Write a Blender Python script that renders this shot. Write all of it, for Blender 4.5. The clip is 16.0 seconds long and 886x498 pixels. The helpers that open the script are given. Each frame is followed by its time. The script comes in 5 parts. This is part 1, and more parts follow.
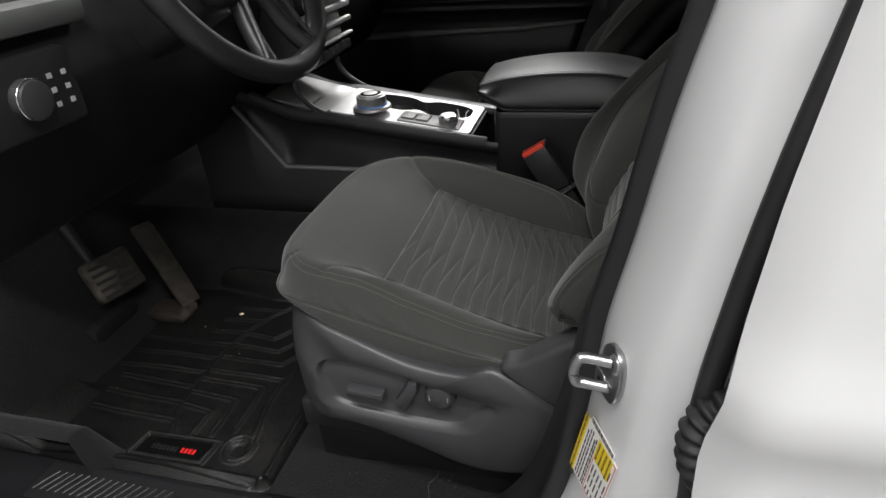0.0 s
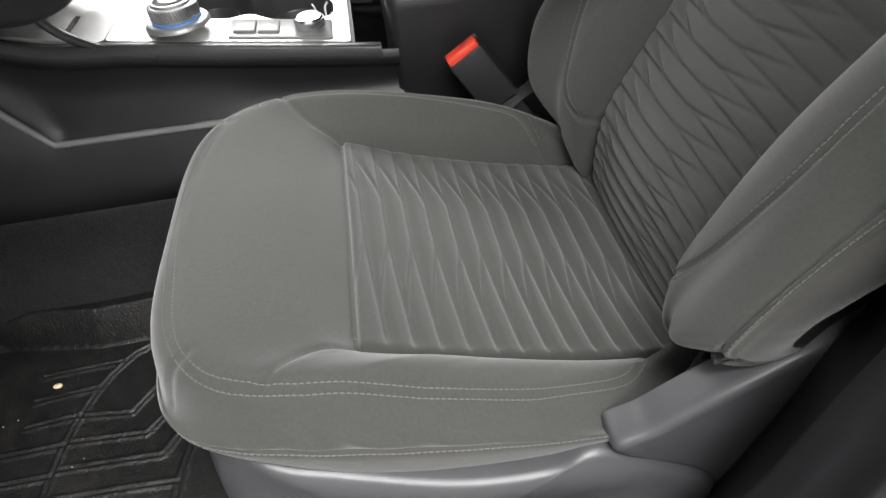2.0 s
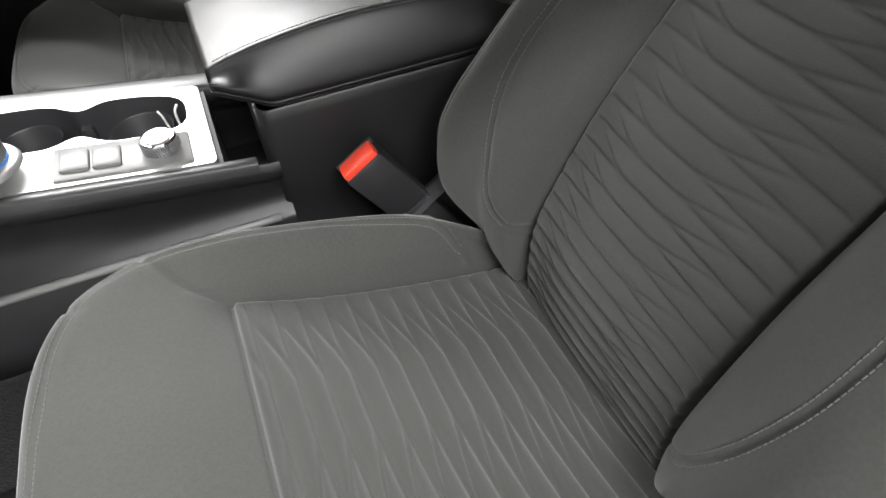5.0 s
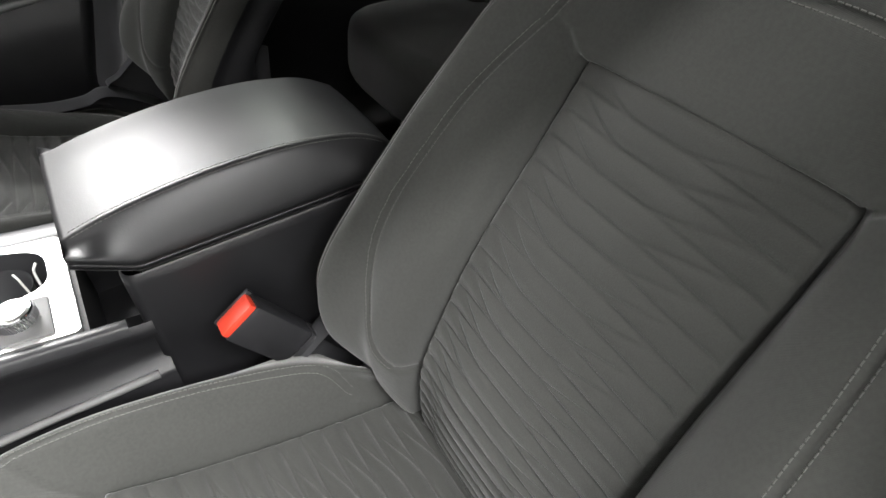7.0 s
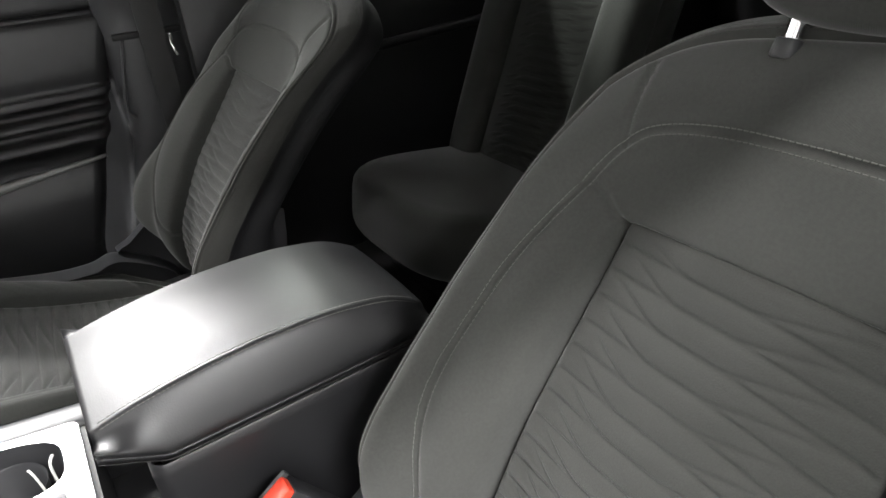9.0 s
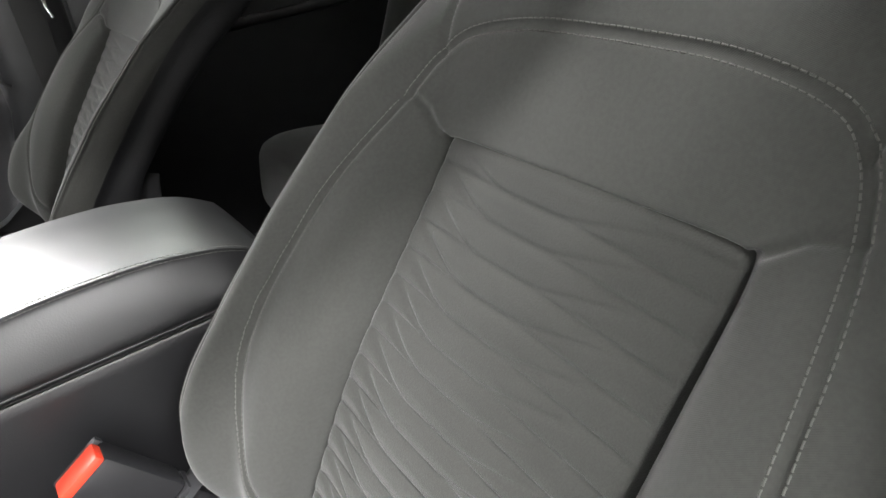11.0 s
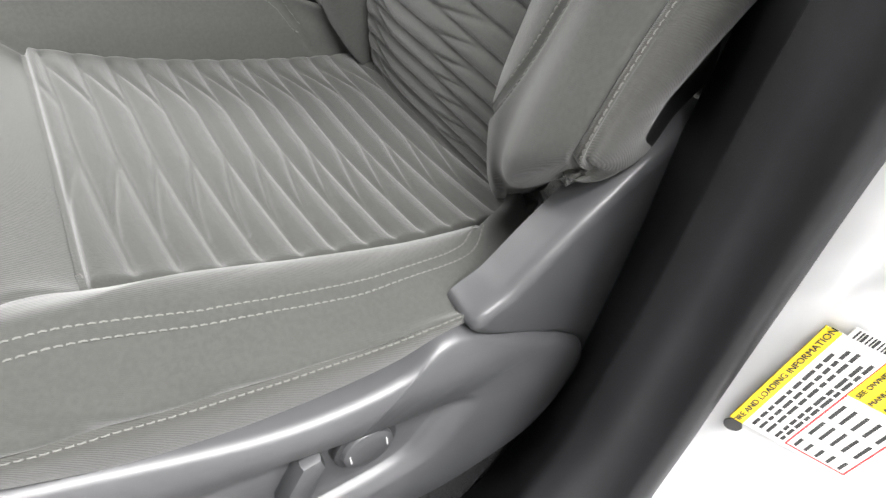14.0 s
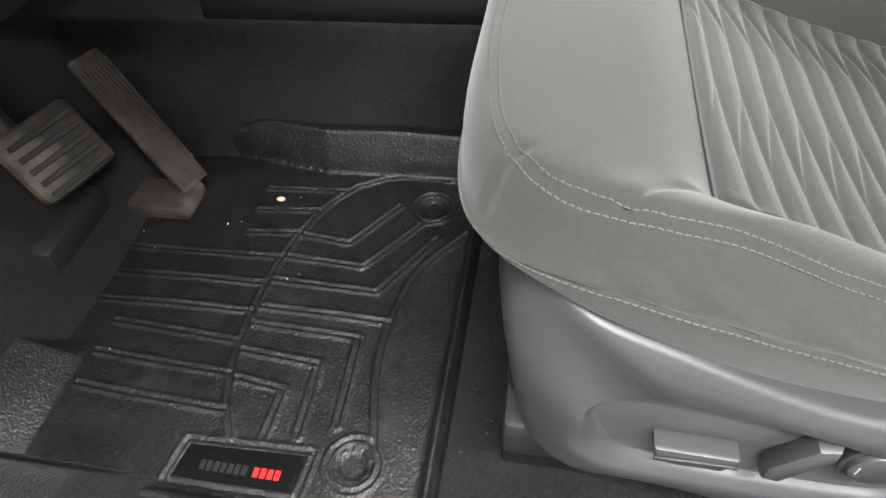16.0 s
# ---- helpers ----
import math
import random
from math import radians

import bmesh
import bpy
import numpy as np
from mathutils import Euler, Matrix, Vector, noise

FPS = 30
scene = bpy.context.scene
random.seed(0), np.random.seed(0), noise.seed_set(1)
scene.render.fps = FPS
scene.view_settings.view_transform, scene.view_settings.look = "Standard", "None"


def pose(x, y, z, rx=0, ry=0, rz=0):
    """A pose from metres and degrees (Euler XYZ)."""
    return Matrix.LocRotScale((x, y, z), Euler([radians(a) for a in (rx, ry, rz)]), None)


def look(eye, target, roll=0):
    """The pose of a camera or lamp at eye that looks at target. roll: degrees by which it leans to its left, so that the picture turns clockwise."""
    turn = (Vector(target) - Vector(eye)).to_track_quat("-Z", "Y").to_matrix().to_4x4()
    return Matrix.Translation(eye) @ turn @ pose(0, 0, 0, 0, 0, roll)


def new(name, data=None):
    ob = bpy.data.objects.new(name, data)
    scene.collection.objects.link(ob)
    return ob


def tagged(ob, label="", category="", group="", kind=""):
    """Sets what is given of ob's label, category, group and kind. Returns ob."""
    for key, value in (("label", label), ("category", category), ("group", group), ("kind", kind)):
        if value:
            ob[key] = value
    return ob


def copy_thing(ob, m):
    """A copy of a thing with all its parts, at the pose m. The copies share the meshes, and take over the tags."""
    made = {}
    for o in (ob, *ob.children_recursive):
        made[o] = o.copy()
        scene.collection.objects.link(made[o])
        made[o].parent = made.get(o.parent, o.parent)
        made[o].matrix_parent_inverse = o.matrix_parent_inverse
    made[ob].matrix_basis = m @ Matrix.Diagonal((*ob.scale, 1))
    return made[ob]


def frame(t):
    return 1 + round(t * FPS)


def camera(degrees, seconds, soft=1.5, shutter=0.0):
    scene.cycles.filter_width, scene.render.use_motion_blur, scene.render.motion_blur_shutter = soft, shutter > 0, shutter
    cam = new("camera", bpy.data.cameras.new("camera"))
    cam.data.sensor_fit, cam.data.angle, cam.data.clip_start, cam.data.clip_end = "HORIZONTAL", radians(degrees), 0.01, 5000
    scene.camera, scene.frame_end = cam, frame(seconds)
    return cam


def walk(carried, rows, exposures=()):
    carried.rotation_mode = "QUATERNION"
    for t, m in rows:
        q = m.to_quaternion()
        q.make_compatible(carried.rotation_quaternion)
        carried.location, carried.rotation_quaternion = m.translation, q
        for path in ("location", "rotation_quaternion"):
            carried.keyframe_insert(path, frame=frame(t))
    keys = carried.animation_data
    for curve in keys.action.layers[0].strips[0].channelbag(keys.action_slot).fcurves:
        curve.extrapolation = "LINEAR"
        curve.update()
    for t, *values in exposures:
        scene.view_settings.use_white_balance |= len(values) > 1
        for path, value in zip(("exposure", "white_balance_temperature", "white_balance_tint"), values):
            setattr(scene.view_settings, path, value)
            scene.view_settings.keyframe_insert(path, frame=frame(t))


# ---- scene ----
cam = camera(71.7, 16.0)
PATH = [
    (0, (0.290, -0.806, 0.742), (-0.087, 0.441, -0.002), -4.8),
    (0.5, (0.169, -0.729, 0.700), (-0.051, 0.467, -0.179), -5.0),
    (1, (0.110, -0.669, 0.688), (0.039, 0.472, -0.283), -5.4),
    (1.5, (0.075, -0.575, 0.672), (0.109, 0.533, -0.339), -5.5),
    (2, (0.050, -0.458, 0.677), (0.145, 0.630, -0.351), -6.1),
    (2.5, (0.020, -0.391, 0.667), (0.201, 0.729, -0.314), -6.1),
    (3, (0.031, -0.325, 0.689), (0.281, 0.768, -0.308), -6.1),
    (3.5, (0.033, -0.307, 0.683), (0.356, 0.759, -0.322), -5.4),
    (6, (0.087, -0.234, 0.754), (0.458, 0.707, -0.354), -4.2),
    (6.5, (0.102, -0.227, 0.766), (0.530, 0.715, -0.321), -3.6),
    (7, (0.129, -0.218, 0.791), (0.693, 0.734, -0.221), -2.2),
    (7.5, (0.122, -0.202, 0.819), (0.811, 0.786, -0.074), -2.1),
    (8, (0.080, -0.155, 0.839), (0.795, 0.908, 0.059), -3.8),
    (10.5, (0.179, -0.208, 0.747), (0.875, 0.888, -0.004), -4.3),
    (11, (0.201, -0.222, 0.731), (0.966, 0.812, -0.040), -4.3),
    (11.5, (0.195, -0.237, 0.684), (0.990, 0.707, -0.167), -3.6),
    (12, (0.195, -0.247, 0.658), (0.945, 0.585, -0.340), -3.8),
    (12.5, (0.189, -0.254, 0.637), (0.893, 0.503, -0.449), -3.9),
    (13, (0.172, -0.273, 0.621), (0.841, 0.434, -0.520), -3.5),
    (13.5, (0.137, -0.320, 0.624), (0.701, 0.400, -0.565), -5.3),
    (14, (0.057, -0.423, 0.538), (0.581, 0.470, -0.547), -1.1),
    (14.5, (0.028, -0.458, 0.541), (0.356, 0.510, -0.558), -2.1),
    (15, (-0.003, -0.473, 0.547), (0.155, 0.532, -0.555), -3.0),
    (15.5, (-0.057, -0.468, 0.569), (-0.101, 0.547, -0.535), -4.4),
    (16, (-0.101, -0.429, 0.559), (-0.341, 0.534, -0.566), -5.7),
]
walk(cam, [(t, look(eye, target, roll)) for t, eye, target, roll in PATH],
     [(0.0, -1.35), (0.5, -0.75), (1.0, -0.4), (1.5, -0.2), (2.0, 0.0), (3.5, 0.15), (6.0, 0.45), (7.0, 0.65), (8.0, 0.8), (10.5, 1.35), (11.2, 1.35), (12.0, 1.0), (13.5, 0.7), (14.5, 0.85), (15.0, 0.85), (16.0, 0.4)])

# ---------- light: a white-walled car hall with ceiling strips ----------
world = bpy.data.worlds.new("hall_glow")
scene.world = world
world.use_nodes = True
world.node_tree.nodes["Background"].inputs[0].default_value = (0.9, 0.95, 1.0, 1)
world.node_tree.nodes["Background"].inputs[1].default_value = 0.25


def area_lamp(name, m, sx, sy, watts, colour=(1, 0.99, 0.985)):
    lamp = bpy.data.lights.new(name, "AREA")
    lamp.shape, lamp.size, lamp.size_y, lamp.energy, lamp.color = "RECTANGLE", sx, sy, watts, colour
    ob = new(name, lamp)
    ob.matrix_world = m
    return ob


# ceiling strips of the hall, with unseen fill lamps among them
for x, y, sx, sy, watts in ((-2.4, -1.5, 2.4, 0.14, 8), (0.75, -1.4, 2.4, 0.14, 235), (-2.4, -2.6, 2.4, 0.14, 8), (0.75, -2.6, 2.4, 0.14, 170), (-1.0, -3.8, 2.4, 0.14, 22),
                          # 780 W brightens the armrest lid, 60 W the passenger seat; both are added
                          (0.6, 3.7, 3.6, 1.0, 780), (-0.9, 2.8, 2.4, 0.14, 120), (-1.9, 1.5, 2.4, 0.14, 60), (-3.6, 0.4, 0.14, 2.4, 6)):
    area_lamp("strip_lamp", pose(x, y, 2.93), sx, sy, watts)


# ---------- materials ----------
def material(name, colour, rough=0.6, metal=0.0, coat=0.0, var=0.0, var_scale=30.0, bump=0.0, bump_scale=400.0, kind="noise",
             fine=0.0, spec=0.5, sheen=0.0, dust=0.0):
    m = bpy.data.materials.new(name)
    m.use_nodes = True
    nt = m.node_tree
    b = nt.nodes["Principled BSDF"]
    b.inputs["Roughness"].default_value = rough
    b.inputs["Metallic"].default_value = metal
    b.inputs["Coat Weight"].default_value = coat
    b.inputs["Specular IOR Level"].default_value = spec
    b.inputs["Sheen Weight"].default_value = sheen
    b.inputs["Base Color"].default_value = (*colour, 1)
    co = nt.nodes.new("ShaderNodeTexCoord").outputs["Object"]

    def noise_node(scale, detail=4):
        n = nt.nodes.new("ShaderNodeTexNoise")
        n.inputs["Scale"].default_value, n.inputs["Detail"].default_value = scale, detail
        nt.links.new(co, n.inputs["Vector"])
        return n.outputs["Fac"]

    def mix(fac, a, c):
        n = nt.nodes.new("ShaderNodeMix")
        n.data_type = "RGBA"
        nt.links.new(fac, n.inputs["Factor"])
        for sock, v in ((n.inputs["A"], a), (n.inputs["B"], c)):
            if isinstance(v, tuple):
                sock.default_value = (*v, 1)
            else:
                nt.links.new(v, sock)
        return n.outputs["Result"]

    out = None
    if var:
        ramp = nt.nodes.new("ShaderNodeMapRange")
        ramp.inputs["From Min"].default_value, ramp.inputs["From Max"].default_value = 0.3, 0.7
        nt.links.new(noise_node(var_scale), ramp.inputs["Value"])
        out = mix(ramp.outputs["Result"], tuple(c * (1 - var) for c in colour), tuple(min(1, c * (1 + var)) for c in colour))
    if fine:
        ramp = nt.nodes.new("ShaderNodeMapRange")
        ramp.inputs["From Min"].default_value, ramp.inputs["From Max"].default_value = 0.35, 0.65
        ramp.inputs["To Max"].default_value = fine
        nt.links.new(noise_node(bump_scale * 0.8, 2), ramp.inputs["Value"])
        out = mix(ramp.outputs["Result"], out if out else colour, tuple(min(1, c * 1.9 + 0.01) for c in colour))
    if dust:
        ramp = nt.nodes.new("ShaderNodeMapRange")
        ramp.inputs["From Min"].default_value, ramp.inputs["From Max"].default_value = 0.52, 0.75
        ramp.inputs["To Max"].default_value = dust
        nt.links.new(noise_node(14.0, 8), ramp.inputs["Value"])
        out = mix(ramp.outputs["Result"], out if out else colour, (0.22, 0.2, 0.17))
        rr = nt.nodes.new("ShaderNodeMapRange")
        rr.inputs["To Min"].default_value, rr.inputs["To Max"].default_value = rough, min(1, rough + 0.25)
        nt.links.new(ramp.outputs["Result"], rr.inputs["Value"])
        nt.links.new(rr.outputs["Result"], b.inputs["Roughness"])
    if out:
        nt.links.new(out, b.inputs["Base Color"])
    if bump:
        bp = nt.nodes.new("ShaderNodeBump")
        bp.inputs["Strength"].default_value = bump
        bp.inputs["Distance"].default_value = 0.002
        if kind == "twill":
            w = nt.nodes.new("ShaderNodeTexWave")
            w.bands_direction = "DIAGONAL"
            w.inputs["Scale"].default_value = bump_scale
            w.inputs["Distortion"].default_value = 1.5
            w.inputs["Detail"].default_value = 1
            nt.links.new(co, w.inputs["Vector"])
            nt.links.new(w.outputs["Fac"], bp.inputs["Height"])
        elif kind == "leather":
            v = nt.nodes.new("ShaderNodeTexVoronoi")
            v.inputs["Scale"].default_value = bump_scale
            nt.links.new(co, v.inputs["Vector"])
            nt.links.new(v.outputs["Distance"], bp.inputs["Height"])
        else:
            nt.links.new(noise_node(bump_scale, 6), bp.inputs["Height"])
        nt.links.new(bp.outputs["Normal"], b.inputs["Normal"])
    return m


def glow(name, colour, strength):
    m = bpy.data.materials.new(name)
    m.use_nodes = True
    b = m.node_tree.nodes["Principled BSDF"]
    b.inputs["Base Color"].default_value = (*colour, 1)
    b.inputs["Emission Color"].default_value = (*colour, 1)
    b.inputs["Emission Strength"].default_value = strength
    return m


cloth = material("charcoal_cloth", (0.033, 0.034, 0.031), 0.85, var=0.06, var_scale=9, bump=0.12, bump_scale=420, kind="twill", fine=0.14, sheen=0.25, spec=0.25)
quilt_cloth = material("charcoal_quilt_cloth", (0.029, 0.0298, 0.0272), 0.88, var=0.10, var_scale=7, bump=0.22, bump_scale=900, fine=0.14, sheen=0.25, spec=0.25)
side_cloth = material("charcoal_twill", (0.034, 0.0342, 0.031), 0.8, var=0.06, var_scale=9, bump=0.22, bump_scale=330, kind="twill", fine=0.08, sheen=0.2, spec=0.3)
thread_grey = material("grey_thread", (0.085, 0.085, 0.078), 0.7)
plastic = material("black_grained_plastic", (0.018, 0.018, 0.0195), 0.40, var=0.12, var_scale=20, bump=0.12, bump_scale=900)
plastic_satin = material("black_satin_plastic", (0.042, 0.0424, 0.045), 0.40, var=0.1, var_scale=15, bump=0.05, bump_scale=1200)
trim_plastic = material("black_pillar_trim_plastic", (0.015, 0.015, 0.0165), 0.42, var=0.12, var_scale=15, bump=0.08, bump_scale=900, spec=0.4)
plastic_dark = material("black_matt_plastic", (0.008, 0.008, 0.009), 0.6, var=0.15, var_scale=20, bump=0.1, bump_scale=700)
leather = material("black_leatherette", (0.014, 0.014, 0.015), 0.42, var=0.1, var_scale=12, bump=0.04, bump_scale=700, kind="leather")
silver = material("brushed_silver_trim", (0.58, 0.58, 0.575), 0.46, metal=0.8, var=0.05, var_scale=40, bump=0.05, bump_scale=900)
switch_grey = material("satin_grey_switch_plastic", (0.20, 0.20, 0.198), 0.4, var=0.04, var_scale=30, bump=0.04, bump_scale=900)
chrome = material("bright_chrome", (0.85, 0.85, 0.86), 0.12, metal=1.0)
steel = material("zinc_steel", (0.42, 0.42, 0.43), 0.3, metal=1.0, var=0.12, var_scale=60, bump=0.08, bump_scale=500)
dull_steel = material("dull_greased_steel", (0.16, 0.16, 0.16), 0.5, metal=0.9, var=0.2, var_scale=60, bump=0.1, bump_scale=300)
paint = material("white_car_paint", (0.70, 0.70, 0.705), 0.3, coat=0.8, var=0.015, var_scale=4)
rubber = material("black_rubber", (0.018, 0.018, 0.019), 0.55, var=0.15, var_scale=30, bump=0.1, bump_scale=500)
mat_rubber = material("black_mat_rubber", (0.008, 0.008, 0.0078), 0.38, var=0.45, var_scale=70, bump=0.75, bump_scale=340, dust=0.04)
carpet = material("dark_carpet", (0.008, 0.008, 0.0085), 0.95, var=0.2, var_scale=30, bump=1.0, bump_scale=420, fine=0.45, sheen=0.1, spec=0.1)
pedal_metal = material("dusty_pedal", (0.024, 0.019, 0.014), 0.7, var=0.6, var_scale=55, bump=0.5, bump_scale=200, dust=0.55)
red_plastic = material("red_button_plastic", (0.75, 0.06, 0.03), 0.35)
label_white = material("label_paper", (0.80, 0.79, 0.76), 0.5)
label_yellow = material("label_yellow", (0.85, 0.62, 0.02), 0.5)
ink = material("label_ink", (0.03, 0.03, 0.03), 0.6)
ink_red = material("label_red", (0.6, 0.05, 0.05), 0.6)
logo_red = material("badge_red", (0.7, 0.02, 0.02), 0.4)
logo_grey = material("badge_grey", (0.014, 0.014, 0.014), 0.4)
gloss_black = material("badge_gloss_black", (0.006, 0.006, 0.006), 0.08)
icon = material("switch_icon_grey", (0.45, 0.45, 0.45), 0.5)
blue_led = glow("blue_ring_light", (0.15, 0.35, 0.8), 0.05)
blue_plastic = material("blue_plastic", (0.02, 0.07, 0.22), 0.5)
headliner = material("grey_headliner", (0.35, 0.34, 0.32), 0.95, bump=0.3, bump_scale=500)
wall_white = material("white_wall_paint", (0.68, 0.68, 0.672), 0.7, var=0.04, var_scale=1.5, bump=0.1, bump_scale=60)
floor_grey = material("sealed_concrete", (0.24, 0.24, 0.24), 0.35, var=0.15, var_scale=2, bump=0.1, bump_scale=40)
privacy_glass = bpy.data.materials.new("privacy_glass")
privacy_glass.use_nodes = True
_n = privacy_glass.node_tree
_t, _g, _m = (_n.nodes.new(k) for k in ("ShaderNodeBsdfTransparent", "ShaderNodeBsdfGlossy", "ShaderNodeMixShader"))
_t.inputs["Color"].default_value = (0.6, 0.62, 0.6, 1)
_g.inputs["Roughness"].default_value = 0.02
_m.inputs["Fac"].default_value = 0.06
_n.links.new(_t.outputs[0], _m.inputs[1])
_n.links.new(_g.outputs[0], _m.inputs[2])
_n.links.new(_m.outputs[0], _n.nodes["Material Output"].inputs["Surface"])


# ---------- mesh helpers ----------
def thing(name, label, category, at=(0, 0, 0), group="", kind=""):
    ob = new(name)
    ob.location = at
    return tagged(ob, label, category, group, kind)


def link(name, mesh, mat, parent=None, label=""):
    ob = new(name, mesh)
    if mat is not None and not mesh.materials:
        mesh.materials.append(mat)
    if parent is not None:
        ob.parent = parent
        chain, p = Vector((0, 0, 0)), parent
        while p is not None:
            chain += p.location
            p = p.parent
        ob.location = -chain
    if label:
        ob["label"] = label
    return ob


def part(name, bm, mat, parent=None, label="", smooth=True):
    """One mesh under a thing or a part; its points are in world metres."""
    mesh = bpy.data.meshes.new(name)
    bmesh.ops.recalc_face_normals(bm, faces=bm.faces)
    bm.to_mesh(mesh)
    bm.free()
    if smooth:
        mesh.polygons.foreach_set("use_smooth", [True] * len(mesh.polygons))
        mesh.set_sharp_from_angle(angle=radians(35))
    return link(name, mesh, mat, parent, label)


def grid_part(name, pts, mat, parent=None, label="", closed=False, flip=False):
    """A smooth sheet from an array of points (rows, columns, 3); closed joins the last column to the first."""
    n, m = pts.shape[:2]
    i, j = np.meshgrid(np.arange(n - 1), np.arange(m if closed else m - 1), indexing="ij")
    k = (j + 1) % m
    q = np.stack((i * m + j, (i + 1) * m + j, (i + 1) * m + k, i * m + k), -1).reshape(-1, 4)
    if flip:
        q = q[:, ::-1]
    mesh = bpy.data.meshes.new(name)
    mesh.from_pydata(pts.reshape(-1, 3).tolist(), [], q.tolist())
    mesh.polygons.foreach_set("use_smooth", [True] * len(mesh.polygons))
    mesh.update()
    return link(name, mesh, mat, parent, label)


def box(bm, lo, hi, bevel=0.0, m=None, segments=2):
    lo, hi = Vector(lo), Vector(hi)
    made = bmesh.ops.create_cube(bm, size=1.0)["verts"]
    size, mid = hi - lo, (lo + hi) / 2
    for v in made:
        v.co = Vector((v.co.x * size.x, v.co.y * size.y, v.co.z * size.z)) + mid
    if bevel:
        edges = list({e for v in made for e in v.link_edges})
        out = bmesh.ops.bevel(bm, geom=edges, offset=bevel, segments=segments, affect="EDGES", profile=0.5)
        made = list({v for f in out["faces"] for v in f.verts} | {v for v in made if v.is_valid})
    if m is not None:
        bmesh.ops.transform(bm, matrix=m, verts=[v for v in made if v.is_valid])
    return bm


def cyl(bm, a, b, r1, r2=None, seg=24, bevel=0.0):
    a, b = Vector(a), Vector(b)
    d = b - a
    m = Matrix.Translation((a + b) / 2) @ d.to_track_quat("Z", "Y").to_matrix().to_4x4()
    made = bmesh.ops.create_cone(bm, cap_ends=True, segments=seg, radius1=r1, radius2=r1 if r2 is None else r2, depth=d.length, matrix=m)["verts"]
    if bevel:
        edges = [e for e in {e for v in made for e in v.link_edges} if len([f for f in e.link_faces if len(f.verts) > 4]) == 1]
        bmesh.ops.bevel(bm, geom=edges, offset=bevel, segments=2, affect="EDGES", profile=0.5)
    return bm


def smooth_path(pts, n, closed=False):
    """n points along a Catmull-Rom curve through pts."""
    p = np.array(pts, float)
    k = len(p)
    t = np.linspace(0, k if closed else k - 1, n, endpoint=not closed)
    i = np.minimum(t.astype(int), k - 1 if closed else k - 2)
    f = (t - i)[:, None]
    if closed:
        a, b, c, d = p[(i - 1) % k], p[i % k], p[(i + 1) % k], p[(i + 2) % k]
    else:
        e = np.vstack((2 * p[0] - p[1], p, 2 * p[-1] - p[-2]))
        a, b, c, d = e[i], e[i + 1], e[i + 2], e[i + 3]
    return 0.5 * (2 * b + (c - a) * f + (2 * a - 5 * b + 4 * c - d) * f ** 2 + (3 * b - a - 3 * c + d) * f ** 3)


def tube(name, pts, radius, mat, parent=None, label="", n=0, closed=False, seg=10):
    """A round bar along a curve through pts."""
    p = smooth_path(pts, n or len(pts) * 8, closed) if n >= 0 else np.array(pts, float)
    d = np.roll(p, -1, 0) - np.roll(p, 1, 0) if closed else np.gradient(p, axis=0)
    d /= np.linalg.norm(d, axis=1)[:, None]
    up = np.array((0, 0, 1.0)) if abs(d[:, 2]).mean() < 0.8 else np.array((1.0, 0, 0))
    u = np.cross(d, up)
    u /= np.linalg.norm(u, axis=1)[:, None]
    w = np.cross(u, d)
    a = np.linspace(0, 2 * np.pi, seg, endpoint=False)
    rad = np.broadcast_to(np.asarray(radius, float), (len(p),))[:, None, None]
    ring = p[:, None] + rad * (np.cos(a)[None, :, None] * u[:, None] + np.sin(a)[None, :, None] * w[:, None])
    if closed:
        ring = np.concatenate((ring, ring[:1]))
    else:
        ring = np.concatenate((np.repeat(p[:1, None], seg, 1), ring, np.repeat(p[-1:, None], seg, 1)))
    return grid_part(name, ring, mat, parent, label, closed=True)


def plate(bm, outline, axis, a, b, bevel=0.003, segments=2):
    """An outline in the plane across axis, given a depth from a to b, with rounded rims."""
    def put(p, q):
        return {"x": (q, p[0], p[1]), "y": (p[0], q, p[1]), "z": (p[0], p[1], q)}[axis]
    lo = [bm.verts.new(put(p, a)) for p in outline]
    hi = [bm.verts.new(put(p, b)) for p in outline]
    n = len(outline)
    faces = [bm.faces.new(lo), bm.faces.new(hi[::-1])]
    for i in range(n):
        faces.append(bm.faces.new((lo[i], hi[i], hi[(i + 1) % n], lo[(i + 1) % n])))
    bmesh.ops.recalc_face_normals(bm, faces=faces)
    if bevel:
        rim = [e for f in faces[:2] for e in f.edges]
        bmesh.ops.bevel(bm, geom=rim, offset=bevel, segments=segments, affect="EDGES", profile=0.5)
    return bm


def oval(cx, cy, a, b, n=2.0, seg=96, up_n=None, low=None):
    """Points of a superellipse; up_n is the exponent of its upper half, low the half-height of its lower half."""
    f = np.linspace(0, 2 * np.pi, seg, endpoint=False)
    c, s = np.cos(f), np.sin(f)
    e = np.where(s > 0, up_n or n, n)
    b = np.where(s > 0, b, low or b)
    r = (np.abs(c / a) ** e + np.abs(s / b) ** e) ** (-1 / e)
    return np.stack((cx + r * c, cy + r * s), -1)


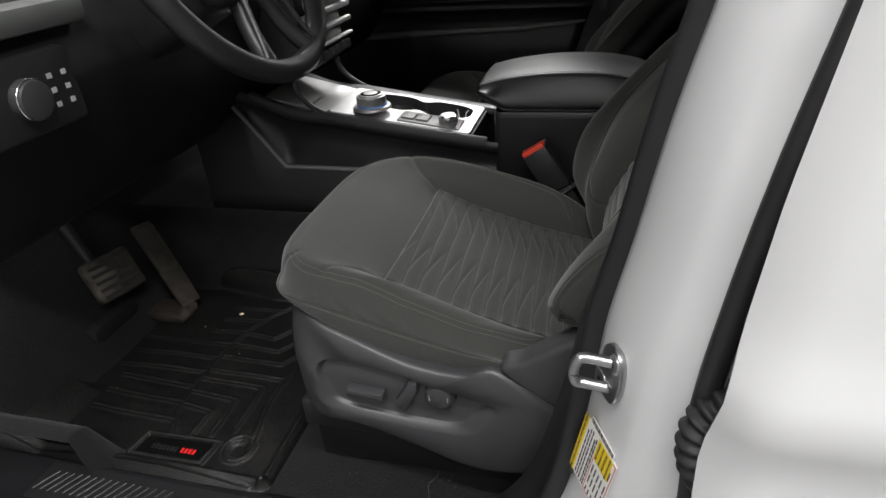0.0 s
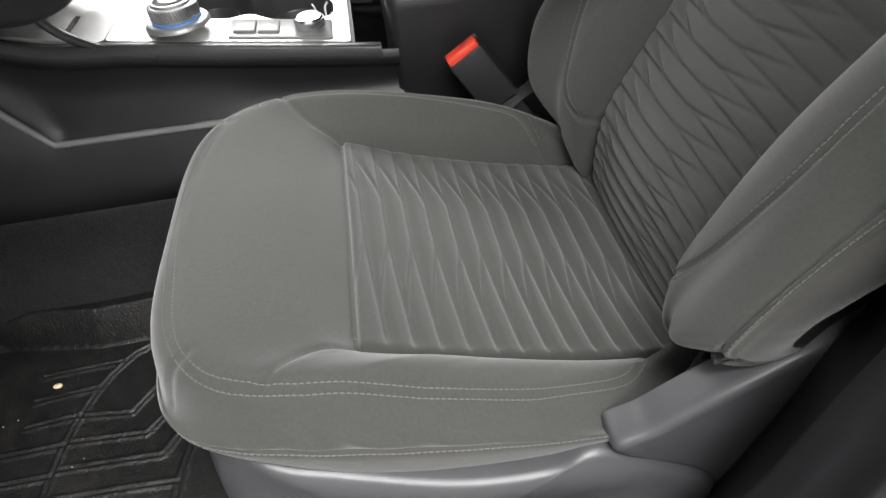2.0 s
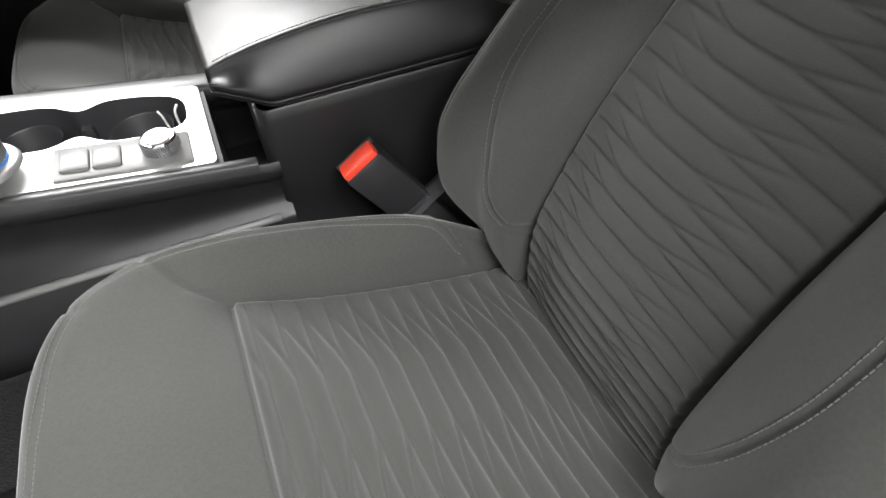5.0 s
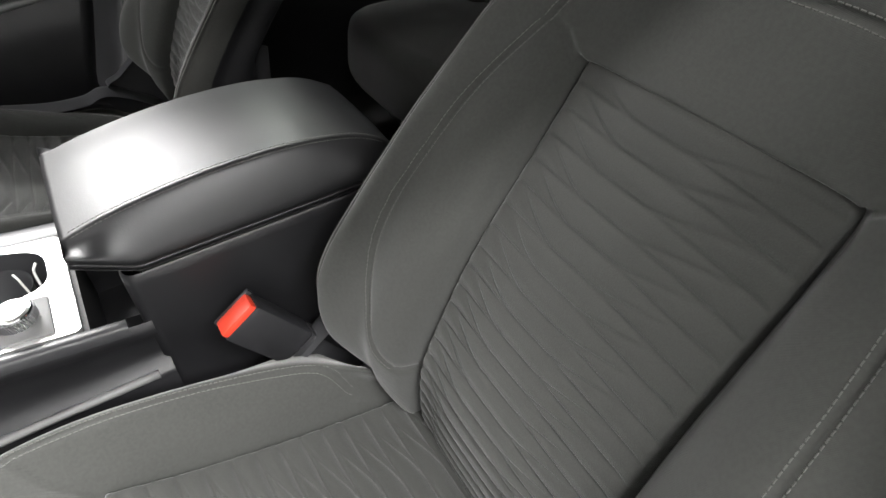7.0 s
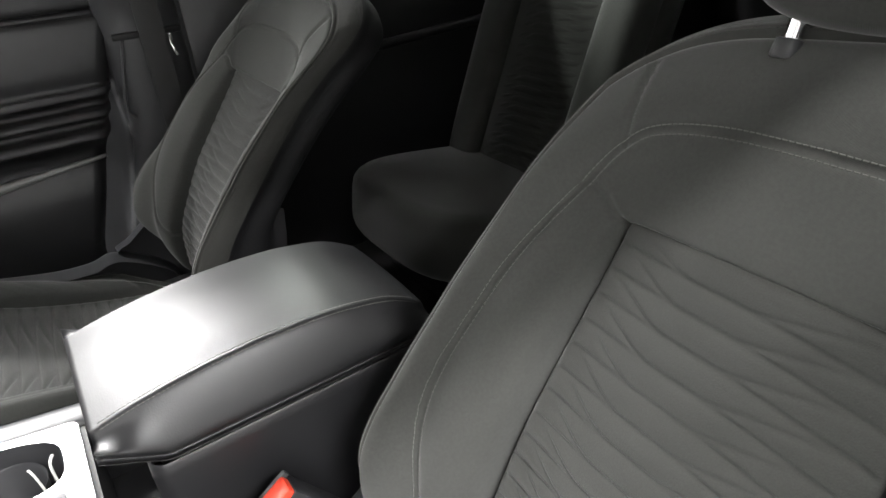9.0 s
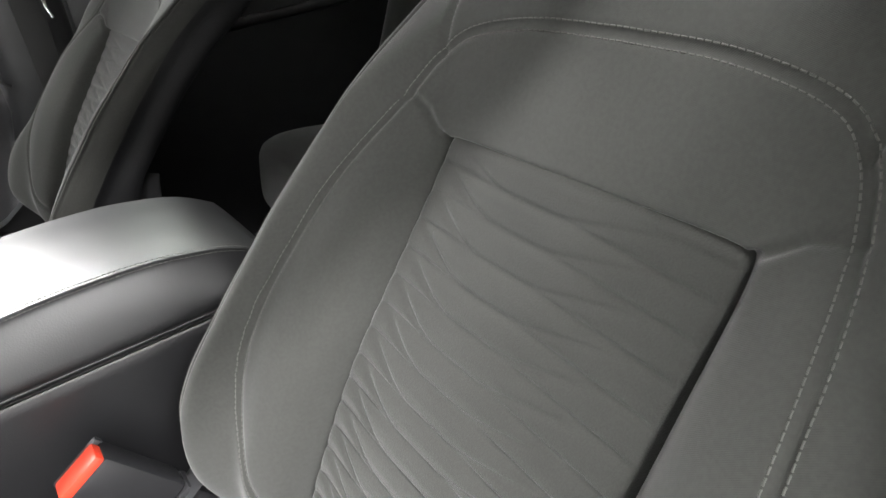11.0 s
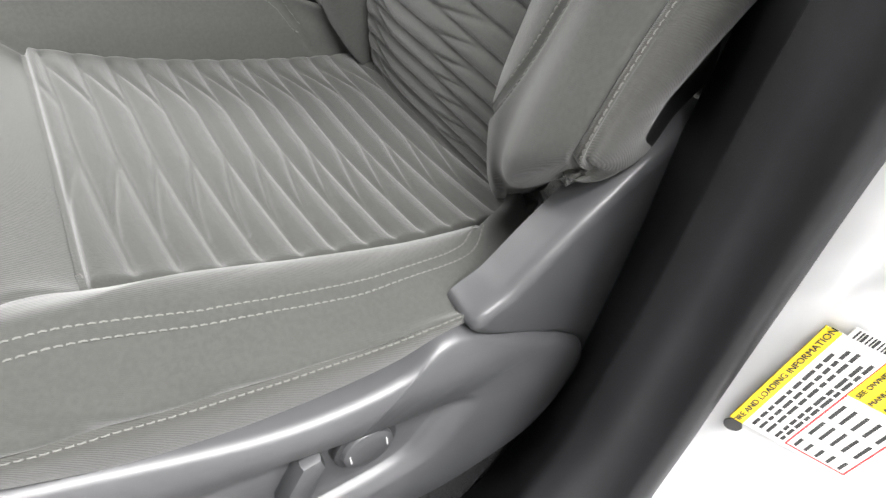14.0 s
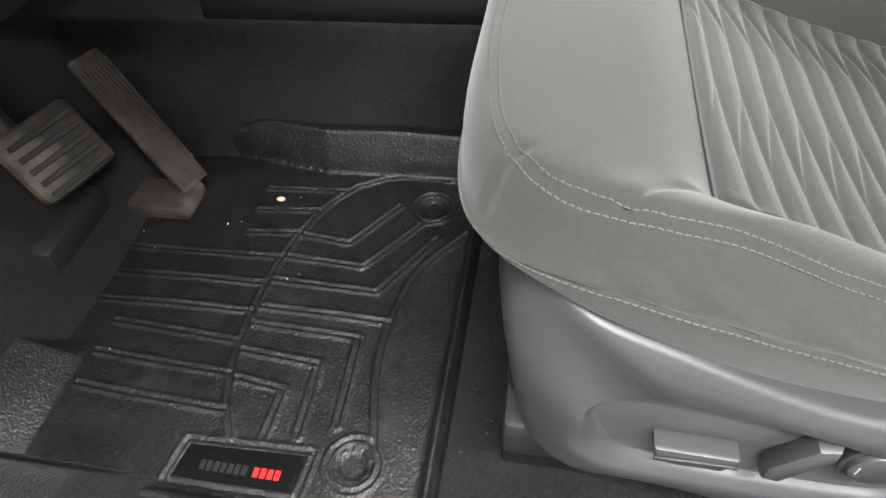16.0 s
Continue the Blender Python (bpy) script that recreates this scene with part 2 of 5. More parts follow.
def between(rings, counts):
    """Rings blended smoothly from one to the next; counts: steps in each interval."""
    p = np.array(rings)
    e = np.concatenate((2 * p[:1] - p[1:2], p, 2 * p[-1:] - p[-2:-1]))
    rows = []
    for i, k in enumerate(counts):
        for f in np.arange(k) / k:
            a, b, c, d = e[i], e[i + 1], e[i + 2], e[i + 3]
            rows.append(0.5 * (2 * b + (c - a) * f + (2 * a - 5 * b + 4 * c - d) * f ** 2 + (3 * b - a - 3 * c + d) * f ** 3))
    rows.append(p[-1])
    return np.array(rows)


def curve_at(x, xs, ys):
    """A smooth value between given stations (piecewise cubic with averaged slopes)."""
    xs, ys = np.array(xs, float), np.array(ys, float)
    s = np.gradient(ys, xs)
    x = np.clip(x, xs[0], xs[-1])
    i = np.clip(np.searchsorted(xs, x) - 1, 0, len(xs) - 2)
    h = xs[i + 1] - xs[i]
    t = (x - xs[i]) / h
    return ((1 + 2 * t) * (1 - t) ** 2 * ys[i] + t * (1 - t) ** 2 * h * s[i] + t * t * (3 - 2 * t) * ys[i + 1] + t * t * (t - 1) * h * s[i + 1])


def near_lines(p, lines):
    """Distance of points p (n, 2) from the nearest of several polylines."""
    best = np.full(len(p), 9.0)
    for line in lines:
        for a, b in zip(line[:-1], line[1:]):
            lo, hi = np.minimum(a, b) - 0.02, np.maximum(a, b) + 0.02
            k = np.nonzero(((p > lo) & (p < hi)).all(1))[0]
            if len(k):
                d = b - a
                t = np.clip(((p[k] - a) @ d) / max(d @ d, 1e-12), 0, 1)
                best[k] = np.minimum(best[k], np.linalg.norm(p[k] - a - t[:, None] * d, axis=1))
    return best


def stitches(name, pts, out, parent, mat=None, gap=0.0046, size=0.00066):
    """A run of sewn stitches along pts, lifted along the directions out; one mesh."""
    p = np.asarray(pts)
    step = np.linalg.norm(np.diff(p, axis=0), axis=1)
    s = np.concatenate(([0], np.cumsum(step)))
    n = max(2, int(s[-1] / gap))
    verts, faces = [], []
    for k in range(n):
        ends = []
        for q in ((k + 0.14) * gap, (k + 0.5) * gap, (k + 0.86) * gap):
            c = np.array([np.interp(q, s, p[:, i]) for i in range(3)])
            o = np.array([np.interp(q, s, np.asarray(out)[:, i]) for i in range(3)])
            ends.append((c, o / (np.linalg.norm(o) + 1e-9)))
        d = ends[2][0] - ends[0][0]
        d /= np.linalg.norm(d) + 1e-9
        b0 = len(verts)
        for (c, o), lift in zip(ends, (0.0, 1.0, 0.0)):
            side = np.cross(d, o)
            for u, w in ((-1, 0), (0, 1.0), (1, 0), (0, -1.0)):
                verts.append((c + size * (side * u * 0.9 + o * (w * 0.8 + lift * 0.7))).tolist())
        for r in (0, 4):
            for u in range(4):
                faces.append((b0 + r + u, b0 + r + (u + 1) % 4, b0 + r + 4 + (u + 1) % 4, b0 + r + 4 + u))
        faces += [(b0, b0 + 1, b0 + 2, b0 + 3), (b0 + 8, b0 + 9, b0 + 10, b0 + 11)]
    mesh = bpy.data.meshes.new(name)
    mesh.from_pydata(verts, [], faces)
    mesh.update()
    ob = link(name, mesh, mat or thread_grey, parent)
    ob["kind"] = "stuff"
    return ob


# ---------- front seats ----------
def insert_top(x):
    """Height of the seat cushion's centre panel along the car."""
    return curve_at(x, (-0.05, 0.0, 0.055, 0.12, 0.20, 0.32), (0.320, 0.297, 0.272, 0.249, 0.226, 0.200))


def bolster_top(x):
    return curve_at(x, (-0.19, -0.13, -0.06, 0.0, 0.07, 0.134, 0.19, 0.24, 0.32), (0.322, 0.336, 0.338, 0.334, 0.320, 0.303, 0.288, 0.271, 0.235))


def back_face(z):
    """How far back the backrest's centre panel lies at a height."""
    return curve_at(z, (0.18, 0.25, 0.307, 0.36, 0.42, 0.50, 0.57, 0.62, 0.68, 0.76), (0.288, 0.284, 0.291, 0.315, 0.348, 0.407, 0.458, 0.486, 0.517, 0.556))


def quilt_lines(count, pitch, width, start):
    """Wavy sewn lines across a panel: long drifting lines with short branches that join their neighbours.
    Coordinates: along (from start, growing), across (-width / 2 to width / 2)."""
    main = ((0, -0.03), (0.10, 0.0), (0.20, 0.03), (0.29, 0.08), (0.45, 0.10), (0.55, 0.14), (0.70, 0.27), (0.85, 0.43), (1, 0.60))
    upper = ((0.32, 0.08), (0.25, -0.12), (0.18, -0.45), (0.10, -0.84), (0.04, -1.01))
    lower = ((0.50, 0.12), (0.58, -0.02), (0.68, -0.24), (0.78, -0.44), (0.88, -0.54))
    rng = random.Random(4)
    lines = []
    for k in range(-2, count + 1):
        sway = rng.uniform(-0.05, 0.05)
        for shape in (main, upper, lower):
            p = smooth_path(shape, 22)
            lines.append(np.stack((start + pitch * (k + sway + p[:, 1]), width / 2 - width * p[:, 0]), -1))
    return lines


def quilt_relief(uv, lines, depth=0.0032, puff=0.0030, branch=1.1):
    main, side = near_lines(uv, lines[0::3]), near_lines(uv, lines[1::3] + lines[2::3])
    groove = lambda d: np.exp(-(d / 0.0022) ** 2)
    soft = lambda d: np.exp(-(d / 0.0080) ** 2)
    return -depth * np.maximum(groove(main), groove(side * branch) * 0.85) - puff * np.maximum(soft(main), soft(side * branch) * 0.6)


def normals(p):
    n = np.cross(np.gradient(p, axis=0), np.gradient(p, axis=1))
    return n / (np.linalg.norm(n, axis=2)[..., None] + 1e-12)


def make_seat(name, label, dy, dx, fine, outer):
    """A front seat. outer: -1 where the door is on its smaller-y side, +1 on the other; fine: the sheets' step."""
    seat = thing(name, label, "car seat", (dx, dy, 0.0), "front seats")
    shift = np.array((dx, dy, 0.0))

    def put(part_name, p, mat, parent, lab="", **k):
        return grid_part(part_name, p * (1, -outer, 1) + shift, mat, parent, lab, flip=outer > 0, **k)

    # cushion centre panel
    n = int(0.31 / fine)
    u, v = np.meshgrid(np.linspace(-0.002, 0.315, n), np.linspace(-0.155, 0.155, n), indexing="ij")
    z = insert_top(u) - 0.004 * np.cos(v / 0.151 * np.pi / 2) + 0.004
    lines = quilt_lines(14, 0.0225, 0.30, 0.012)
    z = z + quilt_relief(np.stack((u.ravel(), v.ravel()), -1), lines).reshape(z.shape) * (1 - np.exp(-(np.minimum(0.153 - np.abs(v), u + 0.004) / 0.012) ** 2))
    z -= np.where(v < 0, 0.009, 0.015) * np.exp(-(np.maximum(0.153 - np.abs(v), 0) / 0.0042) ** 2) + 0.009 * np.exp(-(np.maximum(u, 0) / 0.0035) ** 2)
    cushion = put("seat_cushion", np.stack((u, v, z), -1), quilt_cloth, seat, "quilted charcoal cloth seat centre")

    # cushion bolsters and skirt
    seg = 420

    def ring(cx, a, b, zf, nn=4.0):
        xy = oval(cx, 0, a, b, nn, seg)
        if b > 0.2:
            xy = np.where(xy[:, :1] > cx, oval(cx, 0, a, b, 9.0, seg), xy)
        w = np.clip((np.abs(xy[:, 1]) - 0.13) / 0.09, 0, 1)
        squeeze = 1 - 0.35 * w * w * (3 - 2 * w) * (b > 0.16)
        xy[:, 0] = np.where(xy[:, 0] > 0.1, 0.1 + (xy[:, 0] - 0.1) * squeeze, xy[:, 0])
        return np.stack((xy[:, 0], xy[:, 1], zf(xy[:, 0], xy[:, 1])), -1)

    front = lambda x: np.clip((-0.06 - x) / 0.09, 0, 1)
    side_low = lambda x: curve_at(x, (-0.2, -0.1, -0.05, 0.004, 0.07, 0.13, 0.2, 0.33), (0.262, 0.282, 0.270, 0.250, 0.235, 0.229, 0.231, 0.20))
    drop = lambda x, y: np.where(y < 0, np.interp(x, (-0.06, 0.0, 0.05, 0.13, 0.2, 0.3), (0, 0.005, 0.017, 0.030, 0.034, 0.030)), 0) * np.clip(np.abs(y) / 0.14, 0, 1)
    c00 = ring(0.150, 0.140, 0.141, lambda x, y: insert_top(x) - 0.02, 9)
    c0 = ring(0.150, 0.1510, 0.1512, lambda x, y: insert_top(x) - 0.012, 12)
    c1 = ring(0.080, 0.228, 0.197, lambda x, y: bolster_top(x) - drop(x, y), 4.2)
    mid = c0 * 0.66 + c1 * 0.34
    mid[:, 2] = (c0[:, 2] + 0.012) * 0.55 + c1[:, 2] * 0.45 + 0.002
    c2 = ring(0.074, 0.238, 0.224, lambda x, y: bolster_top(x) - 0.75 * drop(x, y) - 0.024 - 0.016 * front(x), 4.2)
    c3 = ring(0.078, 0.240, 0.237, lambda x, y: 0.5 * (bolster_top(x) - 0.5 * drop(x, y) + side_low(x)) - 0.006 - 0.008 * front(x), 4.4)
    c4 = ring(0.086, 0.230, 0.233, lambda x, y: side_low(x) - 0.006 * front(x), 4.4)
    c5 = ring(0.092, 0.205, 0.215, lambda x, y: side_low(x) - 0.03, 4.4)
    skin = between([c00, c0, mid, c1, c2, c3, c4, c5], [3, 14, 12, 7, 8, 8, 4])
    flat = skin.reshape(-1, 3)
    seams = [smooth_path(((0.0, s * 0.15), (-0.03, s * 0.163), (-0.062, s * 0.2)), 12) for s in (-1, 1)]
    seams += [smooth_path(((-0.116, s * 0.160), (-0.142, s * 0.180), (-0.185, s * 0.212)), 8) for s in (-1, 1)]
    d = near_lines(flat[:, :2], seams).reshape(skin.shape[:2])
    ns = normals(skin)
    rows = np.arange(len(skin))[:, None]
    lift = -0.003 * np.exp(-(d / 0.0030) ** 2) * (rows < 36)
    sew = smooth_path(((0.246, 0.151), (0.234, 0.163), (0.205, 0.183), (0.134, 0.194), (0.06, 0.197), (0.0, 0.196), (-0.06, 0.191), (-0.105, 0.172), (-0.132, 0.130), (-0.144, 0.06), (-0.147, 0.0)), 90)
    sew = np.concatenate((sew, sew[-2::-1] * (1, -1.05)))
    lift = lift - 0.0024 * np.exp(-(near_lines(flat[:, :2], [sew]).reshape(skin.shape[:2]) / 0.0026) ** 2) * (rows < 33) * (rows > 8)
    for r, deep in ((43, 0.0030),):
        lift = lift - deep * np.exp(-((rows - r) / 0.9) ** 2)
    wrinkle = np.sin(skin[..., 0] * 190 + skin[..., 2] * 260) * np.exp(-((skin[..., 0] - 0.01) / 0.09) ** 2) * np.exp(-((skin[..., 1] + 0.225) / 0.02) ** 2)
    out = np.where(ns[29:30, :, 2:3] > 0, 1.0, -1.0)
    skin = skin + ns * out * (lift + 0.0030 * wrinkle * np.exp(-((rows - 40) / 2.8) ** 2))[..., None]
    put("cushion_bolster", skin[:44], cloth, cushion, "padded charcoal cloth bolster", closed=True)
    put("cushion_skirt", skin[43:], side_cloth, cushion, "twill cloth skirt", closed=True)
    keep = np.abs(np.arange(seg) - seg / 2) < seg * 0.40
    sgn = np.array((1, -outer, 1.0))
    tilt = np.roll(skin[29], seg // 2, axis=0) - np.array((0.08, 0, 0.30))
    tilt[:, 2] = 0.12
    field = skin[14:34].reshape(-1, 3)
    slope = np.gradient(sew, axis=0)
    slope = np.stack((-slope[:, 1], slope[:, 0]), -1) / np.linalg.norm(slope, axis=1)[:, None]
    for off in (-0.0034, 0.0034):
        q = (sew + slope * off)[8:-8]
        w = ((field[None, :, :2] - q[:, None]) ** 2).sum(-1)
        near = np.argsort(w, axis=1)[:, :4]
        wt = 1 / (np.take_along_axis(w, near, 1) + 1e-7)
        zs_ = (field[near, 2] * wt).sum(1) / wt.sum(1)
        stitches("stitching", np.stack((q[:, 0], q[:, 1], zs_ + 0.0003), -1) * sgn + shift, np.tile((0, 0, 1.0), (len(q), 1)), cushion)
    row = np.roll(skin[44], seg // 2, axis=0)
    stitches("stitching", (row[keep]) * sgn + shift, tilt[keep] * sgn, cushion)

    # backrest centre panel
    n = int(0.37 / fine)
    m = int(0.27 / fine)
    h, v = np.meshgrid(np.linspace(0.195, 0.580, n), np.linspace(-0.122, 0.122, m), indexing="ij")
    x = back_face(h) + 0.004 * (v / 0.117) ** 2
    lines = quilt_lines(22, 0.0180, 0.236, 0.0)
    uv = np.stack((0.572 - h.ravel(), v.ravel()), -1)
    edge, top_edge = np.maximum(0.118 - np.abs(v), 0), np.maximum(0.571 - h, 0)
    x = x - quilt_relief(uv, lines, 0.0024, 0.0020, 1.15).reshape(h.shape) * (1 - np.exp(-(np.minimum(edge, top_edge) / 0.011) ** 2)) + 0.016 * np.exp(-(edge / 0.0048) ** 2) + 0.0022 * np.exp(-(top_edge / 0.003) ** 2)
    backrest = put("backrest", np.stack((x, v, h), -1), quilt_cloth, seat, "quilted charcoal cloth backrest centre")

    # side bolsters and top panel: one sheet that runs up one side, over the top and down the other
    def half(ctrl):
        p = smooth_path(ctrl, 200)
        return p

    r1 = half(((0.121, 0.19, 0.05), (0.121, 0.20, 0.02), (0.121, 0.225, 0.012), (0.120, 0.28, 0.012), (0.118, 0.34, 0.012), (0.117, 0.40, 0.012), (0.117, 0.46, 0.012),
               (0.117, 0.52, 0.012), (0.1165, 0.562, 0.010), (0.111, 0.571, 0.004), (0.090, 0.573, 0.003), (0.055, 0.573, 0.003), (0.0, 0.573, 0.003)))
    b1 = half(((0.152, 0.235, 0.06), (0.155, 0.240, 0.0), (0.160, 0.268, -0.025), (0.169, 0.315, -0.038), (0.177, 0.365, -0.047), (0.182, 0.42, -0.053), (0.180, 0.48, -0.055),
               (0.171, 0.545, -0.043), (0.156, 0.595, -0.013), (0.142, 0.622, -0.003), (0.120, 0.638, 0.0), (0.068, 0.648, 0.0), (0.0, 0.650, 0.0)))
    b2 = half(((0.232, 0.318, -0.048), (0.234, 0.323, -0.04), (0.240, 0.341, -0.067), (0.243, 0.368, -0.078), (0.243, 0.400, -0.080), (0.242, 0.435, -0.076), (0.241, 0.478, -0.072),
               (0.238, 0.53, -0.064), (0.228, 0.59, -0.042), (0.200, 0.645, 0.003), (0.160, 0.681, 0.024), (0.10, 0.702, 0.03), (0.0, 0.712, 0.03)))
    mid_a = r1 + (b1 - r1) * (0.14, 0.14, 0.0)
    mid_a[:, 2] = 0.35 * b1[:, 2] - 0.001
    mid_b = r1 + (b1 - r1) * (0.55, 0.55, 0.0)
    mid_b[:, 2] = 0.78 * b1[:, 2] - 0.001
    mid_c = 0.5 * (b1 + b2) - (0, 0, 0.010)
    rad = b2[:, :2] - (0, 0.50)
    rad = rad / np.linalg.norm(rad, axis=1)[:, None]

    slim = 0.6 if outer > 0 else 0.0

    def side(grow, back):
        return np.concatenate((b2[:, :2] + rad * grow, np.minimum(b2[:, 2] + back, 0.13)[:, None]), 1)

    r0 = r1 + (0, 0, 0.012)
    r0[:, 0] *= 0.93
    strips = [r0, r1, mid_a, mid_b, b1, mid_c, b2, side(0.0075, 0.018), side(0.0090, 0.035), side(0.005, 0.051), side(-0.006, 0.070), side(-0.035, 0.12), side(-0.12, 0.125)]
    rings = []
    for p, swell in zip(strips, (0, 0, 0, 0, 0, 0, 0, 0.012, 0.021, 0.026, 0.026, 0.015, 0)):
        end = p[0] + (0, 0.006, 0)
        end[2] = max(p[0, 2], -0.012)
        p = np.concatenate((end + (p[0] - end) * (np.array((0.0, 0.3, 0.6, 0.85)) ** 0.7)[:, None], p))
        xyz = np.stack((back_face(p[:, 1]) + p[:, 2], p[:, 0], p[:, 1]), -1)
        other = xyz[-2::-1].copy()
        narrow = np.clip((other[:, 1] - 0.19) / 0.05, 0, 1) * curve_at(other[:, 2], (0.30, 0.45, 0.53, 0.60, 0.66, 0.71), (0.027, 0.033, 0.035, 0.034, 0.021, 0.0))
        w = np.clip((xyz[:, 1] - 0.17) / 0.07, 0, 1)
        w = w * w * (3 - 2 * w)
        xyz[:-1, 1] -= slim * narrow[::-1]
        xyz[:, 0] += w * curve_at(xyz[:, 2], (0.32, 0.36, 0.40, 0.44, 0.48, 0.53, 0.60, 0.66, 0.71), (0.0, 0.008, 0.019, 0.034, 0.046, 0.056, 0.046, 0.020, 0.0))
        xyz[:, 1] += w * swell * np.clip((xyz[:, 2] - 0.36) / 0.12, 0, 1)
        xyz[:, 1] -= w * curve_at(xyz[:, 2], (0.32, 0.36, 0.40, 0.44, 0.48, 0.53, 0.60, 0.66, 0.71), (0.0, 0.0, 0.003, 0.009, 0.014, 0.021, 0.020, 0.010, 0.0))
        other[:, 1] -= narrow
        rings.append(np.concatenate((xyz * (1, -1, 1), other)))
    hide = between(rings, [3, 5, 10, 12, 12, 14, 10, 6, 6, 4, 6, 4])
    ns = normals(hide)
    out = np.where(ns[30:31, :, 0:1] < 0, 1.0, -1.0)
    rows = np.arange(len(hide))[:, None]
    lift = np.zeros(hide.shape[:2]) - 0.0042 * np.exp(-((rows - 56) / 0.75) ** 2) + 0.0024 * np.exp(-((rows - 57.8) / 1.0) ** 2) - 0.0018 * np.exp(-((rows - 60) / 0.9) ** 2)
    yz = hide[..., 1:].reshape(-1, 2)
    sew = smooth_path(((0.118, 0.285), (0.145, 0.312), (0.165, 0.352), (0.177, 0.393), (0.182, 0.43), (0.180, 0.48), (0.171, 0.545), (0.156, 0.595), (0.142, 0.622), (0.120, 0.638), (0.068, 0.648), (0.0, 0.650)), 90)
    sew = np.concatenate((sew, sew[-2::-1] * (-1, 1)))
    lift = lift - 0.0028 * np.exp(-(near_lines(yz, [sew]).reshape(lift.shape) / 0.0026) ** 2) * (rows < 54)
    seams = [np.array(((s * 0.115, 0.571), (s * 0.136, 0.588), (s * 0.157, 0.596))) for s in (-1, 1)]
    seams += [np.array(((s * 0.143, 0.622), (s * 0.149, 0.652), (s * 0.166, 0.700))) for s in (-1, 1)]
    lift = lift - 0.0036 * np.exp(-(near_lines(yz, seams).reshape(lift.shape) / 0.0024) ** 2) * (rows < 55)
    hide = hide + ns * out * lift[..., None]
    put("backrest_bolster", hide[:57], cloth, backrest, "padded charcoal cloth side bolster")
    put("backrest_side", hide[56:79], side_cloth, backrest, "twill cloth side panel with piped seam")
    put("back_shell", hide[78:], plastic_dark, seat, "black plastic back shell")
    front = hide[8:56].reshape(-1, 3)
    slope = np.gradient(sew, axis=0)
    slope = np.stack((-slope[:, 1], slope[:, 0]), -1) / np.linalg.norm(slope, axis=1)[:, None]
    for off in (-0.0036, 0.0036):
        q = (sew + slope * off)[3:-3]
        w = ((front[None, :, 1:] - q[:, None]) ** 2).sum(-1)
        near = np.argsort(w, axis=1)[:, :4]
        wt = 1 / (np.take_along_axis(w, near, 1) + 1e-7)
        xs = (front[near, 0] * wt).sum(1) / wt.sum(1)
        run = np.stack((xs - 0.0006, q[:, 0], q[:, 1]), -1)
        stitches("stitching", run * sgn + shift, np.tile((-1.0, 0, 0.3), (len(run), 1)), backrest)
    run = hide[58][22:-22]
    face = run - hide[66][22:-22]
    face[:, 0] -= 0.02
    stitches("stitching", run * sgn + shift + (0.0, 0, 0), face * sgn, backrest)

    # head restraint on two posts
    for s in (-1, 1):
        bm = bmesh.new()
        cyl(bm, (0.5535 + dx, dy + s * 0.062, 0.695), (0.585 + dx, dy + s * 0.062, 0.80), 0.006, seg=16)
        post = part("headrest_post", bm, chrome, seat, "chrome post")
        bm = bmesh.new()
        cyl(bm, (0.550 + dx, dy + s * 0.062, 0.692), (0.554 + dx, dy + s * 0.062, 0.706), 0.011, 0.0095, 20, 0.002)
        part("post_guide", bm, plastic, post)
    rows = []
    for w, grow in zip(np.linspace(-1, 1, 15), np.sqrt(1 - np.linspace(-0.97, 0.97, 15) ** 4)):
        yz = oval(0, 0.797, 0.118 * (0.55 + 0.45 * grow), 0.085 * (0.55 + 0.45 * grow), 3.2, 72)
        lean = (yz[:, 1] - 0.75) * 0.25
        rows.append(np.stack((0.59 + 0.045 * w + lean, yz[:, 0], yz[:, 1]), -1))
    rows = np.array([rows[0] * 0 + rows[0].mean(0)] + rows + [rows[-1] * 0 + rows[-1].mean(0)])
    put("head_restraint", rows, cloth, seat, "charcoal cloth head restraint", closed=True)

    # lower side valances: the outer one holds the switches
    def side_outline(k=1.0):
        return smooth_path(((-0.128, 0.262), (-0.120, 0.200), (-0.108, 0.140), (-0.095, 0.130), (-0.013, 0.122), (0.06, 0.098), (0.135, 0.070), (0.19, 0.068),
                            (0.242, 0.082), (0.272, 0.120), (0.280, 0.155), (0.255, 0.188), (0.178, 0.238), (0.13, 0.229), (0.06, 0.236), (-0.04, 0.266), (-0.10, 0.280)), 90, True)

    for s in (1, -1):
        o = side_outline()
        c = o.mean(0)
        layers = []
        for k, y, bulge in ((0.97, 0.200, 0), (1.0, 0.238, 0), (0.990, 0.2480, 0), (0.970, 0.2530, 0), (0.93, 0.2545, 0)):
            q = c + (o - c) * k
            layers.append(np.stack((q[:, 0] + dx, np.full(len(q), dy + y * outer * s), q[:, 1]), -1))
        if s > 0:
            rec = smooth_path(((-0.064, 0.208), (-0.056, 0.182), (-0.040, 0.160), (0.03, 0.148), (0.115, 0.143), (0.142, 0.160), (0.160, 0.186), (0.150, 0.196), (0.09, 0.210), (0.03, 0.224), (-0.02, 0.230), (-0.052, 0.226)), 90, True)
            rc = np.array((0.048, 0.186))
            turn = lambda q: np.arctan2(q[:, 1] - rc[1], q[:, 0] - rc[0])
            order = np.argsort(turn(rec))
            far = np.interp(turn(o), turn(rec)[order], np.linalg.norm(rec - rc, axis=1)[order], period=2 * np.pi)
            rec = rc + np.stack((np.cos(turn(o)), np.sin(turn(o))), -1) * far[:, None]
            low = np.clip((0.200 - rec[:, 1]) / 0.02, 0.25, 1)[:, None]
